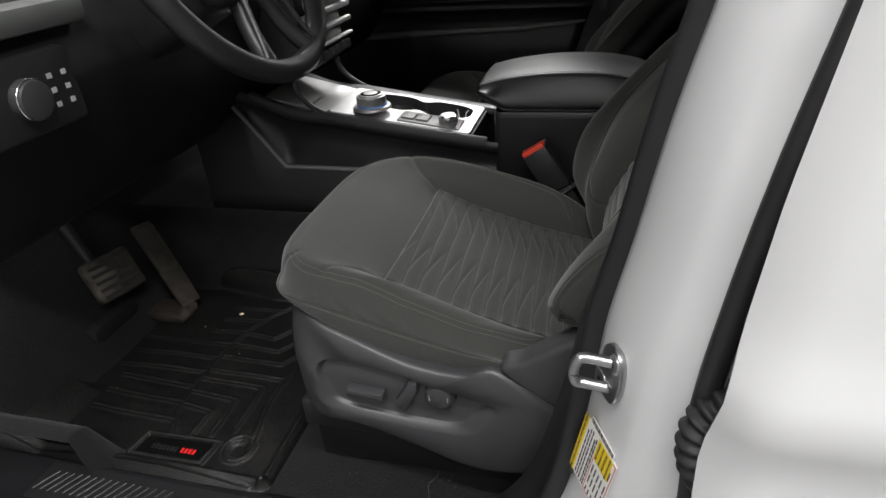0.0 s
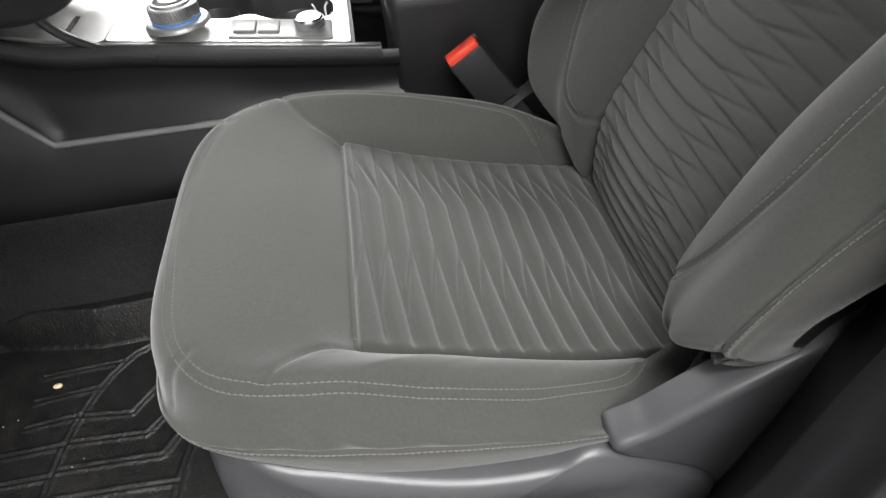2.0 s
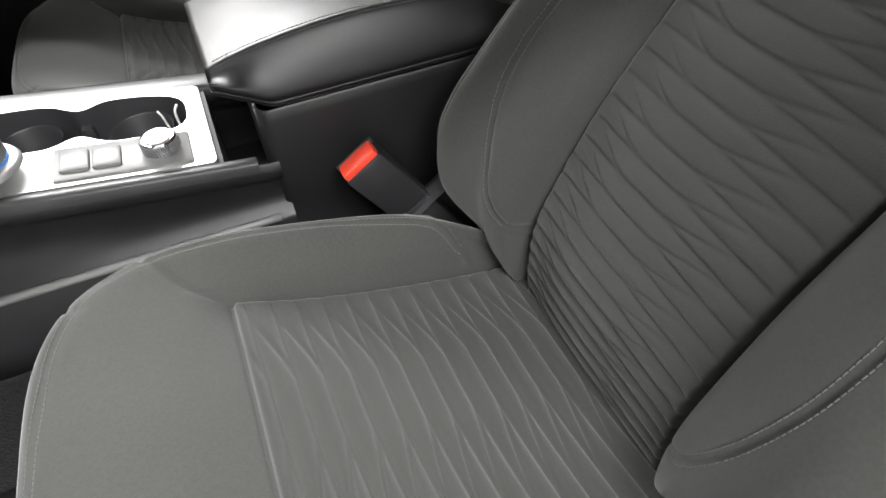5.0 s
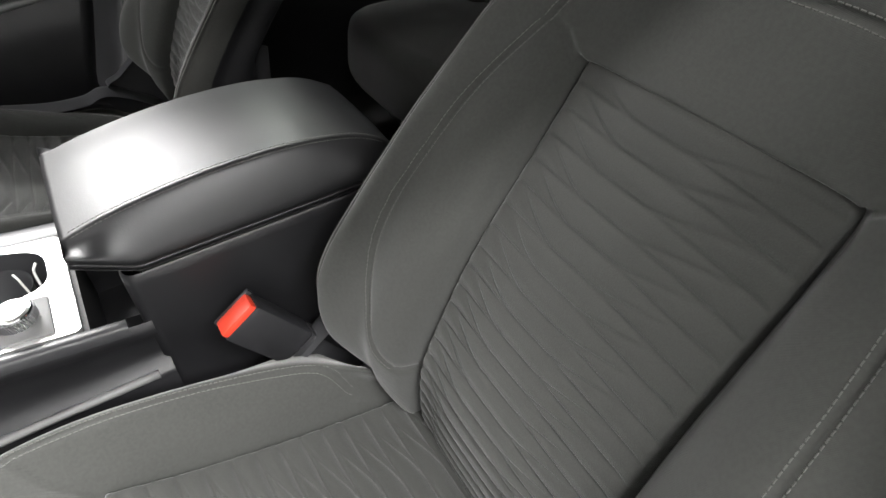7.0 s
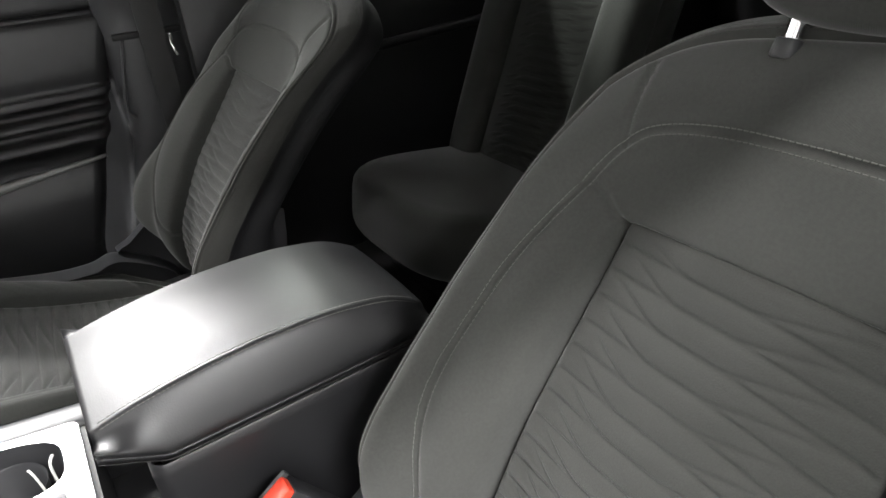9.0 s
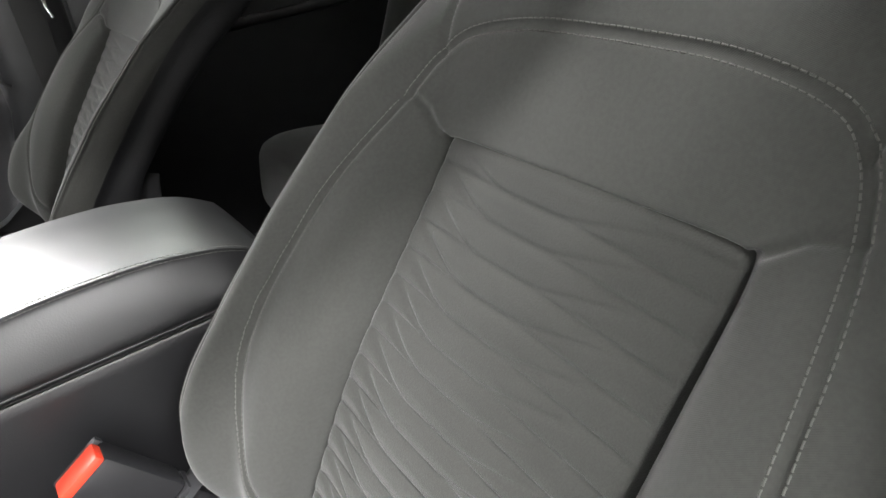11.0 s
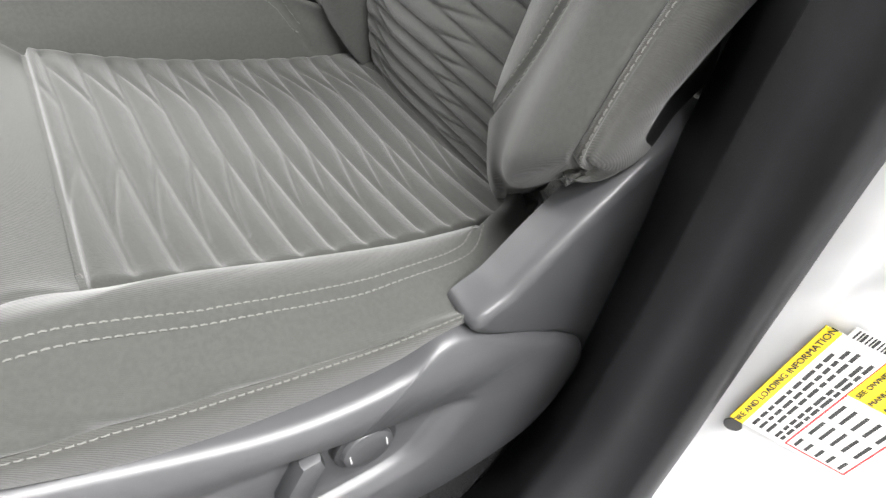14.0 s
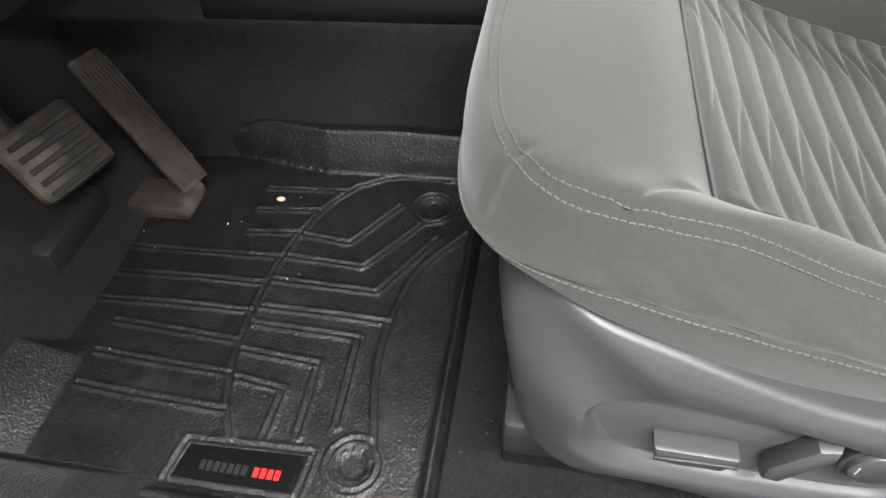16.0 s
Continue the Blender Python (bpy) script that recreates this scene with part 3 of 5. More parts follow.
            for k, y in ((1.24, 0.2570), (1.16, 0.2558), (1.06, 0.2515), (1.0, 0.2488), (0.985, 0.2455), (0.96, 0.2448), (0.5, 0.2455), (0.001, 0.2455)):
                q = rc + (rec - rc) * (1 + (k - 1) * low if k > 1 else k)
                layers.append(np.stack((q[:, 0] + dx, np.full(len(q), dy + y * outer * s), q[:, 1]), -1))
        else:
            for k in (0.4, 0.02):
                q = c + (o - c) * k
                layers.append(np.stack((q[:, 0] + dx, np.full(len(q), dy + 0.256 * outer * s), q[:, 1]), -1))
        layers = np.array(layers)
        inward = 0.055 * np.clip((dx - 0.055 - layers[..., 0]) / 0.075, 0, 1) ** 2 + 0.030 * np.clip((layers[..., 2] - 0.205) / 0.075, 0, 1) ** 1.4
        layers[..., 1] -= outer * s * inward
        val = grid_part("side_valance", np.array(layers), plastic_satin, seat, "black plastic lower side valance", closed=True, flip=outer * s > 0)
        # hinge cover behind the valance
        hc = smooth_path(((0.180, 0.240), (0.206, 0.258), (0.236, 0.280), (0.268, 0.300), (0.306, 0.318), (0.350, 0.325), (0.390, 0.300), (0.420, 0.22), (0.428, 0.154), (0.400, 0.08), (0.35, 0.04), (0.27, 0.060), (0.276, 0.12), (0.278, 0.155), (0.25, 0.19)), 80, True)
        layers = []
        cc = hc.mean(0)
        for k, y in ((0.99, 0.216), (1.0, 0.236), (0.992, 0.2430), (0.975, 0.2462), (0.90, 0.2468), (0.001, 0.2468)):
            q = cc + (hc - cc) * k
            layers.append(np.stack((q[:, 0] + dx, np.full(len(q), dy + y * outer * s), q[:, 1]), -1))
        layers = np.array(layers)
        layers[..., 1] -= outer * s * 0.030 * np.clip((layers[..., 0] - dx - 0.26) / 0.16, 0, 1) ** 2
        grid_part("hinge_cover", np.array(layers), plastic_satin, seat, "black plastic recliner hinge cover", closed=True, flip=outer * s > 0)
        if s > 0:
            yy = dy + 0.244 * outer
            bm = bmesh.new()
            plate(bm, [(dx + a, b) for a, b in ((-0.024, 0.192), (0.026, 0.189), (0.027, 0.181), (0.019, 0.171), (-0.014, 0.173), (-0.023, 0.182))], "y", yy, dy + 0.260 * outer, 0.003)
            lever = part("slide_switch", bm, plastic_satin, val, "seat slide switch")
            bm = bmesh.new()
            box(bm, (dx - 0.0235, min(dy + 0.259 * outer, dy + 0.262 * outer), 0.1815), (dx + 0.0265, max(dy + 0.259 * outer, dy + 0.262 * outer), 0.1850), 0.001)
            part("switch_ridge", bm, plastic, lever)
            bm = bmesh.new()
            plate(bm, [(dx + a, b) for a, b in ((0.044, 0.166), (0.055, 0.164), (0.075, 0.202), (0.074, 0.214), (0.062, 0.212), (0.043, 0.182))], "y", yy, dy + 0.259 * outer, 0.004)
            sw = part("recline_switch", bm, plastic_satin, val, "backrest recline switch")
            bm = bmesh.new()
            cyl(bm, (dx + 0.101, yy, 0.192), (dx + 0.101, dy + 0.253 * outer, 0.192), 0.0215, 0.0205, 40, 0.001)
            rs = part("lumbar_switch", bm, plastic, val, "round lumbar switch")
            bm = bmesh.new()
            cyl(bm, (dx + 0.101, yy, 0.192), (dx + 0.101, dy + 0.2565 * outer, 0.192), 0.0175, 0.0165, 40, 0.0015)
            part("lumbar_pad", bm, plastic_satin, rs)
            for q in (-1, 1):
                bm = bmesh.new()
                box(bm, (dx + 0.101 + q * 0.012 - 0.0004, min(dy + 0.256 * outer, dy + 0.2572 * outer), 0.188), (dx + 0.101 + q * 0.012 + 0.0004, max(dy + 0.256 * outer, dy + 0.2572 * outer), 0.196), 0)
                part("switch_mark", bm, icon, rs)

    # pan under the cushion, and its runners
    bm = bmesh.new()
    box(bm, (dx - 0.12, dy - 0.20, 0.10), (dx + 0.30, dy + 0.20, 0.165), 0.015)
    part("seat_pan", bm, plastic_dark, seat)
    for s in (-1, 1):
        bm = bmesh.new()
        box(bm, (dx - 0.120, dy + s * 0.200 - 0.028, 0.078), (dx + 0.30, dy + s * 0.200 + 0.028, 0.128), 0.006)
        rail = part("runner_cover", bm, plastic, seat, "grained plastic seat runner cover")
        bm = bmesh.new()
        box(bm, (dx - 0.122, dy + s * 0.172 - 0.024, -0.018), (dx + 0.27, dy + s * 0.172 + 0.024, 0.079), 0.004)
        part("runner", bm, plastic_dark, seat)
        bm = bmesh.new()
        box(bm, (dx - 0.098, dy + s * 0.205 - 0.018, 0.128), (dx + 0.2, dy + s * 0.205 + 0.010, 0.137), 0.002)
        part("runner_track", bm, dull_steel, rail, "bare steel runner track")
        bm = bmesh.new()
        box(bm, (dx - 0.090, dy + s * 0.205 - 0.017, 0.129), (dx - 0.083, dy + s * 0.205 - 0.012, 0.1385), 0.001)
        part("track_clip", bm, blue_plastic, rail, "small blue clip")
        bm = bmesh.new()
        plate(bm, [(dx + a, b) for a, b in ((0.222, -0.018), (0.25, -0.018), (0.275, 0.01), (0.275, 0.075), (0.228, 0.075), (0.218, 0.04))], "y", dy + s * 0.20 - 0.02, dy + s * 0.20 + 0.055, 0.004)
        part("rear_foot", bm, plastic, seat, "black plastic foot cover at the runner's rear")
    return seat


driver_seat = make_seat("driver_seat", "charcoal cloth power driver seat with quilted centre", 0.0, 0.0, 0.0013, -1)
passenger_seat = make_seat("passenger_seat", "charcoal cloth front passenger seat with quilted centre", 0.875, -0.035, 0.0020, 1)
passenger_seat.location.z -= 0.02
for ob in passenger_seat.children:
    if ob.name.startswith("seat_cushion"):
        ob.location += Vector((-0.05, 0.0, -0.045))


# seat belt buckles at the seats' inner sides
def make_buckle(dy, dx, s):
    buckle = thing("seat_belt_buckle", "black seat belt buckle with red release button beside the seat", "buckle", (dx + 0.26, dy + s * 0.235, 0.15), "belt buckles")
    top, foot = Vector((0.150 + dx, dy + s * 0.240, 0.338)), Vector((0.262 + dx, dy + s * 0.236, 0.165))
    d = (top - foot).normalized()
    across = Vector((0, 1, 0))
    m = Matrix.Translation(top) @ Matrix((d.cross(across), across, d)).transposed().to_4x4()
    bm = bmesh.new()
    box(bm, (-0.024, -0.0145, -0.085), (0.024, 0.0145, 0.0), 0.005, m)
    body = part("buckle_body", bm, plastic, buckle)
    bm = bmesh.new()
    box(bm, (-0.0235, -0.0140, -0.2), (0.0235, 0.0140, -0.0865), 0.005, m)
    part("buckle_sleeve", bm, plastic, buckle, "rubber sleeve")
    bm = bmesh.new()
    box(bm, (-0.0215, -0.0125, -0.004), (0.0215, 0.0085, 0.0065), 0.003, m)
    part("release_button", bm, red_plastic, body, "red release button")
    bm = bmesh.new()
    box(bm, (-0.0245, 0.0085, -0.004), (0.0245, 0.0145, 0.004), 0.002, m)
    part("buckle_rim", bm, plastic_satin, body)
    bm = bmesh.new()
    box(bm, (0.215 + dx, dy + s * 0.215 - 0.006, 0.175), (0.33 + dx, dy + s * 0.215 + 0.006, 0.205), 0.004, None)
    bmesh.ops.rotate(bm, cent=(0.27 + dx, dy, 0.19), matrix=Matrix.Rotation(radians(-32), 3, "Y"), verts=bm.verts)
    part("anchor_strap", bm, steel, buckle, "steel anchor strap")
    return buckle


make_buckle(0.0, 0.010, 1)
make_buckle(0.875, -0.035, -1)


# a lint fibre on the cushion
lint = tube("lint", ((0.000, -0.147, 0.3035), (0.003, -0.149, 0.3055), (0.004, -0.153, 0.3060)), 0.00025, thread_grey)
tagged(lint, "pale lint fibre lying on the seat cloth", "lint", kind="stuff")


# ---------- floor, sill and pillar of the car ----------
def carpet_height(x, y):
    toe = np.clip(-0.62 - x, 0, 0.6) * 1.1
    hump = 0.19 * np.clip((y - 0.205) / 0.05, 0, 1) ** 0.8 * np.clip((0.62 - y) / 0.05, 0, 1) ** 0.8
    hump = hump * (1 - np.clip((x - 0.45) / 0.12, 0, 1))
    wall = 0.10 * np.clip((-0.255 - y) / 0.04, 0, 1) * (x < -0.45)
    return np.maximum(np.maximum(toe, hump), wall)


xs, ys = np.meshgrid(np.linspace(-1.15, 2.3, 240), np.linspace(-0.33, 1.22, 130), indexing="ij")
floor = grid_part("floor", np.stack((xs, ys, carpet_height(xs, ys) - 0.02), -1), carpet)
tagged(floor, "dark loop-pile carpet over the car's floor pan", "floor", kind="structure")

# pale thread and specks on the carpet
strand = tube("thread", ((0.063, -0.184, -0.0175), (0.070, -0.204, -0.0165), (0.061, -0.224, -0.0170), (0.067, -0.246, -0.0165), (0.062, -0.269, -0.0172)), 0.0004, thread_grey)
tagged(strand, "pale loose thread lying on the dark carpet", "thread", kind="stuff")
rng = random.Random(8)
bm = bmesh.new()
for _ in range(220):
    x, y = rng.uniform(-0.40, 0.42), rng.uniform(-0.30, 0.20)
    m = Matrix.Translation((x, y, float(carpet_height(x, y)) - 0.0195)) @ Matrix.Rotation(rng.uniform(0, 6.28), 4, "Z")
    box(bm, (-rng.uniform(0.0006, 0.0022), -0.0003, 0), (rng.uniform(0.0006, 0.0022), 0.0003, 0.0005), 0, m)
tagged(part("carpet_fluff", bm, thread_grey), "pale fluff caught in the carpet's pile", "fluff", kind="stuff")

# inner edge of the door opening: down the pillar and forward along the sill
EDGE_IN = ((0.405, -0.27, 0.95), (0.367, -0.28, 0.74), (0.328, -0.29, 0.575), (0.308, -0.294, 0.485), (0.277, -0.296, 0.377), (0.26, -0.296, 0.284), (0.228, -0.296, 0.165),
           (0.193, -0.296, 0.1), (0.13, -0.296, 0.038), (0.03, -0.296, 0.01), (-0.2, -0.296, 0.002), (-0.45, -0.298, 0.002), (-0.8, -0.3, 0.002))
EDGE_OUT = ((0.397, -0.331, 0.95), (0.361, -0.341, 0.74), (0.328, -0.349, 0.6), (0.309, -0.351, 0.5), (0.291, -0.351, 0.41), (0.281, -0.351, 0.315), (0.265, -0.353, 0.2),
            (0.238, -0.358, 0.12), (0.19, -0.376, 0.045), (0.06, -0.406, 0.02), (-0.2, -0.418, 0.014), (-0.45, -0.42, 0.014), (-0.8, -0.422, 0.014))
PILLAR_OUT = ((0.447, -0.406, 0.95), (0.41, -0.428, 0.74), (0.378, -0.449, 0.6), (0.363, -0.451, 0.5), (0.354, -0.452, 0.41), (0.356, -0.454, 0.315), (0.35, -0.457, 0.2),
              (0.33, -0.463, 0.105), (0.285, -0.472, -0.02), (0.1, -0.481, -0.07), (-0.2, -0.484, -0.08), (-0.45, -0.484, -0.08), (-0.8, -0.484, -0.08))
N = 200
e_in, e_out, p_out = (smooth_path(c, N) for c in (EDGE_IN, EDGE_OUT, PILLAR_OUT))
ridge = e_out + (p_out - e_out) * (0.62, 0.84, 1.0)


def on_pillar(z, w, spin=0.0, lift=0.0):
    """A pose on the white pillar face at a height, w of the way to its ridge: x runs up the pillar, z points away from it."""
    at_z = lambda c, h: np.array([np.interp(-h, -c[:110, 2], c[:110, i]) for i in range(3)])
    spot = lambda h: Vector(at_z(e_out, h) * (1 - w) + at_z(ridge, h) * w)
    up_, out_ = (spot(z + 0.05) - spot(z - 0.05)).normalized(), Vector(at_z(ridge, z) - at_z(e_out, z)).normalized()
    n = out_.cross(up_).normalized()
    if n.x > 0:
        n = -n
    side_ = n.cross(up_)
    m = Matrix((up_, side_, n)).transposed().to_4x4()
    m.translation = spot(z) + n * lift
    return m @ Matrix.Rotation(radians(spin), 4, "Z")


def strip(a, b, lifts, normal_to):
    """Rows between two edge curves, raised along normal_to by the given lifts."""
    rows = []
    for w, l in lifts:
        rows.append(a * (1 - w) + b * w + normal_to * l)
    return np.array(rows)


d = np.gradient(e_in, axis=0)
nrm = np.cross(d, e_out - e_in)
nrm /= np.linalg.norm(nrm, axis=1)[:, None]
if nrm[20, 0] > 0:
    nrm = -nrm
inner = e_in + np.array((0.05, 0.055, -0.05))
inner[:, 2] = np.minimum(inner[:, 2], e_in[:, 2] - 0.02)
trim = strip(e_in, e_out, ((0.0, -0.012), (0.03, -0.003), (0.10, 0.003), (0.45, 0.006), (0.72, 0.004), (0.80, 0.009), (0.93, 0.010), (1.0, 0.003), (1.03, -0.012)), nrm)
inner_far = inner + np.array((0.16, -0.02, 0.0))
trim = np.concatenate((inner_far[None], inner[None], trim))
k = 118
pillar_trim = grid_part("pillar_trim", trim[:, :k + 1], trim_plastic)
tagged(pillar_trim, "black satin plastic trim down the door pillar", "trim", kind="structure")
sill_trim = grid_part("sill_trim", trim[:, k:] - (0, 0, 0.0008), trim_plastic)
tagged(sill_trim, "scuffed black plastic sill trim with ribbed step plate", "trim", kind="structure")
white = np.concatenate((strip(e_out, ridge, ((-0.10, -0.014), (0.05, -0.004), (0.2, 0.0), (0.5, 0.003), (0.78, 0.002), (0.92, -0.002)), nrm),
                        strip(ridge, p_out, ((0.06, -0.005), (0.18, -0.009), (0.45, -0.010), (0.75, -0.010), (1.0, -0.012), (1.1, -0.03)), nrm)))
white = np.concatenate((white, white[-1:] + np.array((0.03, 0.02, -0.03))))
pillar = grid_part("pillar", white, paint)
tagged(pillar, "glossy white painted door pillar and sill", "pillar", kind="structure")
tube("door_seal", smooth_path(p_out[:120] + np.array((0.010, -0.008, 0)), 60).tolist(), 0.0085, rubber, None, n=-1)
tagged(bpy.data.objects["door_seal"], "black rubber seal at the closed rear door's edge", "seal", kind="structure")

# ribs and worn lettering field of the step plate
step = thing("step_plate", "black ribbed step plate set in the sill", "step plate", (-0.25, -0.35, 0.012), kind="")
bm = bmesh.new()
box(bm, (-0.525, -0.384, 0.006), (-0.035, -0.318, 0.0155), 0.003)
part("plate_base", bm, plastic, step)
rib = bpy.data.meshes.new("rib")
bm = bmesh.new()
box(bm, (-0.0035, -0.021, 0), (0.0035, 0.021, 0.003), 0.001, Matrix.Rotation(radians(-28), 4, "Z"), 1)
bm.to_mesh(rib)
bm.free()
for i in range(34):
    x = -0.51 + i * 0.0135
    if not -0.30 < x < -0.10:
        r = link("rib", rib, plastic, step)
        r.location = Vector(r.location) + Vector((x, -0.351, 0.0150))
for i in range(8):
    x = -0.29 + i * 0.0235
    part("worn_bar", box(bmesh.new(), (x, -0.366, 0.015), (x + 0.017, -0.340, 0.0168), 0.001), plastic_dark, step, "worn raised bar")

# door latch loop on the pillar
latch = thing("striker", "zinc-plated steel door striker loop on the white pillar", "striker", (0.345, -0.405, 0.405))
at = on_pillar(0.388, 0.52, 90, 0.006) @ Matrix.Scale(0.68, 4)
bent = at @ Matrix.Rotation(radians(32), 4, "Y")
bm = bmesh.new()
plate(bm, [tuple(p) for p in oval(0, 0, 0.026, 0.040, 2.6, 32)], "z", -0.006, 0.004, 0.0015)
bmesh.ops.transform(bm, matrix=at, verts=bm.verts)
base = part("striker_plate", bm, steel, latch)
loop = [bent @ Vector(p) for p in ((-0.004, 0.020, 0.0), (-0.006, 0.020, 0.030), (-0.009, 0.017, 0.041), (-0.010, 0.0, 0.045), (-0.009, -0.017, 0.041), (-0.006, -0.020, 0.030), (-0.004, -0.020, 0.0))]
tube("loop", [tuple(p) for p in loop], 0.0048, steel, latch, "bent steel loop")
for s in (-1, 1):
    bm = bmesh.new()
    a, b = at @ Vector((0.012 * s + 0.004, 0.022 * s, 0.002)), at @ Vector((0.012 * s + 0.004, 0.022 * s, 0.0065))
    cyl(bm, a, b, 0.0095, 0.0085, 20, 0.001)
    bolt = part("bolt", bm, steel, latch)
    # no hole here: a black hexagon paints the shade inside the bolt's socket
    bm = bmesh.new()
    a, b = at @ Vector((0.012 * s + 0.004, 0.022 * s, 0.0062)), at @ Vector((0.012 * s + 0.004, 0.022 * s, 0.0069))
    cyl(bm, a, b, 0.0032, seg=6)
    part("bolt_socket", bm, ink, bolt)

# loading label
sticker = thing("loading_label", "white and yellow tyre and loading sticker on the pillar", "label", (0.32, -0.39, 0.26))
lab = on_pillar(0.266, 0.55, -8, 0.0035) @ Matrix.Diagonal((1.15, 0.95, 1.5, 1))


def on_label(bm, x0, y0, x1, y1, z=0.0008):
    box(bm, (x0, y0, 0.0002), (x1, y1, z), 0, lab)
    return bm


part("paper", on_label(bmesh.new(), -0.036, -0.020, 0.036, 0.044), label_white, sticker)
part("title_band", on_label(bmesh.new(), -0.036, 0.0365, 0.036, 0.044, 0.0011), label_yellow, sticker, "yellow title band")
part("notice_block", on_label(bmesh.new(), 0.010, -0.014, 0.034, 0.0135, 0.0011), label_yellow, sticker, "yellow notice block")
for x0, y0, x1, y1 in ((-0.034, 0.013, 0.034, 0.0138), (-0.034, -0.019, 0.034, -0.0182), (-0.034, -0.019, -0.0333, 0.0138), (0.0333, -0.019, 0.034, 0.0138)):
    part("table_rule", on_label(bmesh.new(), x0, y0, x1, y1, 0.0010), ink_red, sticker, "red table rule")
bm = bmesh.new()
rng = random.Random(9)
for y in (0.0315, 0.0275, 0.0235, 0.0185, 0.0155):
    x = -0.033
    while x < 0.026:
        w = rng.uniform(0.003, 0.008)
        on_label(bm, x, y, min(x + w, 0.031), y + 0.0018, 0.0010)
        x += w + 0.0015
for y in (0.0085, 0.003, -0.003, -0.009, -0.0155):
    for x in (-0.032, -0.021, -0.007, 0.012):
        if x < 0 or y < -0.014:
            on_label(bm, x, y, x + (0.006 if x < -0.03 else 0.0105), y + 0.0018, 0.0010)
part("print", bm, ink, sticker, "small printed lines")["kind"] = "stuff"
part("code_paper", on_label(bmesh.new(), 0.036, -0.012, 0.0415, 0.034, 0.0007), label_white, sticker)
bm = bmesh.new()
for i in range(24):
    y = -0.010 + i * 0.0018
    on_label(bm, 0.0365, y, 0.0412, y + (0.0006 if i % 3 else 0.0011), 0.0010)
part("bar_code", bm, ink, sticker)["kind"] = "stuff"
bm = bmesh.new()
plate(bm, [tuple(q) for q in oval(-0.0405, 0.0395, 0.0042, 0.0050, 2, 24)], "z", 0.0002, 0.0010, 0.0002, 1)
bmesh.ops.transform(bm, matrix=lab, verts=bm.verts)
part("tyre_mark", bm, ink, sticker, "printed tyre symbol")


def words(text, size, m, mat, parent, name="text_line"):
    cu = bpy.data.curves.new(name, "FONT")
    cu.body, cu.size, cu.extrude = text, size, 0.0001
    cu.align_x, cu.align_y = "CENTER", "CENTER"
    cu.materials.append(mat)
    ob = new(name, cu)
    ob.parent = parent
    ob.matrix_basis = Matrix.Translation(-Vector(parent.location)) @ m
    return ob


words("TIRE AND LOADING INFORMATION", 0.0046, lab @ pose(0.0, 0.0402, 0.0013), ink, sticker)
for i, w in enumerate(("SEE OWNERS", "MANUAL FOR", "ADDITIONAL", "INFORMATION")):
    words(w, 0.0036, lab @ pose(0.022, 0.0095 - i * 0.0066, 0.0013), ink, sticker)

# trim clip on the pillar trim
clip = thing("trim_screw", "small bright clip on the pillar trim", "clip", (0.299, -0.296, 0.505))
bm = bmesh.new()
cyl(bm, (0.3110, -0.2915, 0.4842), (0.3070, -0.2965, 0.485), 0.0034, 0.0028, 16, 0.0009)
part("clip_head", bm, steel, clip)

# closed rear door outside, white
xs, zs = np.meshgrid(np.linspace(0.384, 1.45, 60), np.linspace(-0.36, 0.86, 60), indexing="ij")
bulge = -0.492 - 0.028 * np.cos((zs - 0.1) / 0.9) - 0.010 * np.exp(-((zs - 0.47) / 0.03) ** 2) + 0.006 * np.exp(-((zs - 0.40) / 0.05) ** 2)
bulge += 0.022 * np.exp(-((xs - 0.384) / 0.012) ** 2)
xs = xs + (-0.004 + 0.085 * (zs - 0.4)) * (1.45 - xs)
xs = xs - np.interp(zs, (0.2, 0.41, 0.6, 1.0), (0, 0.020, 0.020, 0.0)) * np.clip((1.45 - xs) / 0.9, 0, 1)
skin = np.stack((xs, bulge, zs), -1)
rear_door = thing("rear_door", "closed glossy white rear car door", "car door", (0.9, -0.48, -0.36))
grid_part("door_skin", skin, paint, rear_door)
bm = bmesh.new()
box(bm, (0.440, -0.465, -0.34), (1.44, -0.36, 0.84), 0.02)
part("door_inner", bm, plastic_dark, rear_door)

# corrugated rubber boot of the rear door's wiring
boot = thing("wiring_boot", "black corrugated rubber wiring boot between pillar and rear door", "rubber boot", (0.395, -0.468, 0.41))
line = smooth_path(((0.430, -0.456, 0.435), (0.390, -0.465, 0.438), (0.366, -0.470, 0.415), (0.366, -0.474, 0.380), (0.388, -0.470, 0.342)), 120)
tube("boot_bellows", line.tolist(), 0.0135 + 0.0024 * np.sin(np.linspace(0, 2 * np.pi * 15, 120)), rubber, boot, n=-1, seg=28)

# ---------- all-weather floor mat ----------
DIVIDE = smooth_path(((-0.304, 0.128), (-0.335, 0.085), (-0.358, 0.02), (-0.368, -0.05), (-0.366, -0.12), (-0.352, -0.18), (-0.335, -0.213)), 40)
ridges = [DIVIDE, smooth_path(((-0.304, 0.128), (-0.25, 0.150), (-0.17, 0.150)), 14)]
cx = lambda y: np.interp(y, DIVIDE[::-1, 1], DIVIDE[::-1, 0])
for (x, y), (ex, ey) in zip(((-0.241, -0.095), (-0.274, -0.129), (-0.301, -0.161)), ((-0.238, -0.190), (-0.272, -0.205), (-0.303, -0.212))):
    ridges.append(np.array(((cx(y) + 0.004, y + 0.006), (x, y), (ex, ey))))
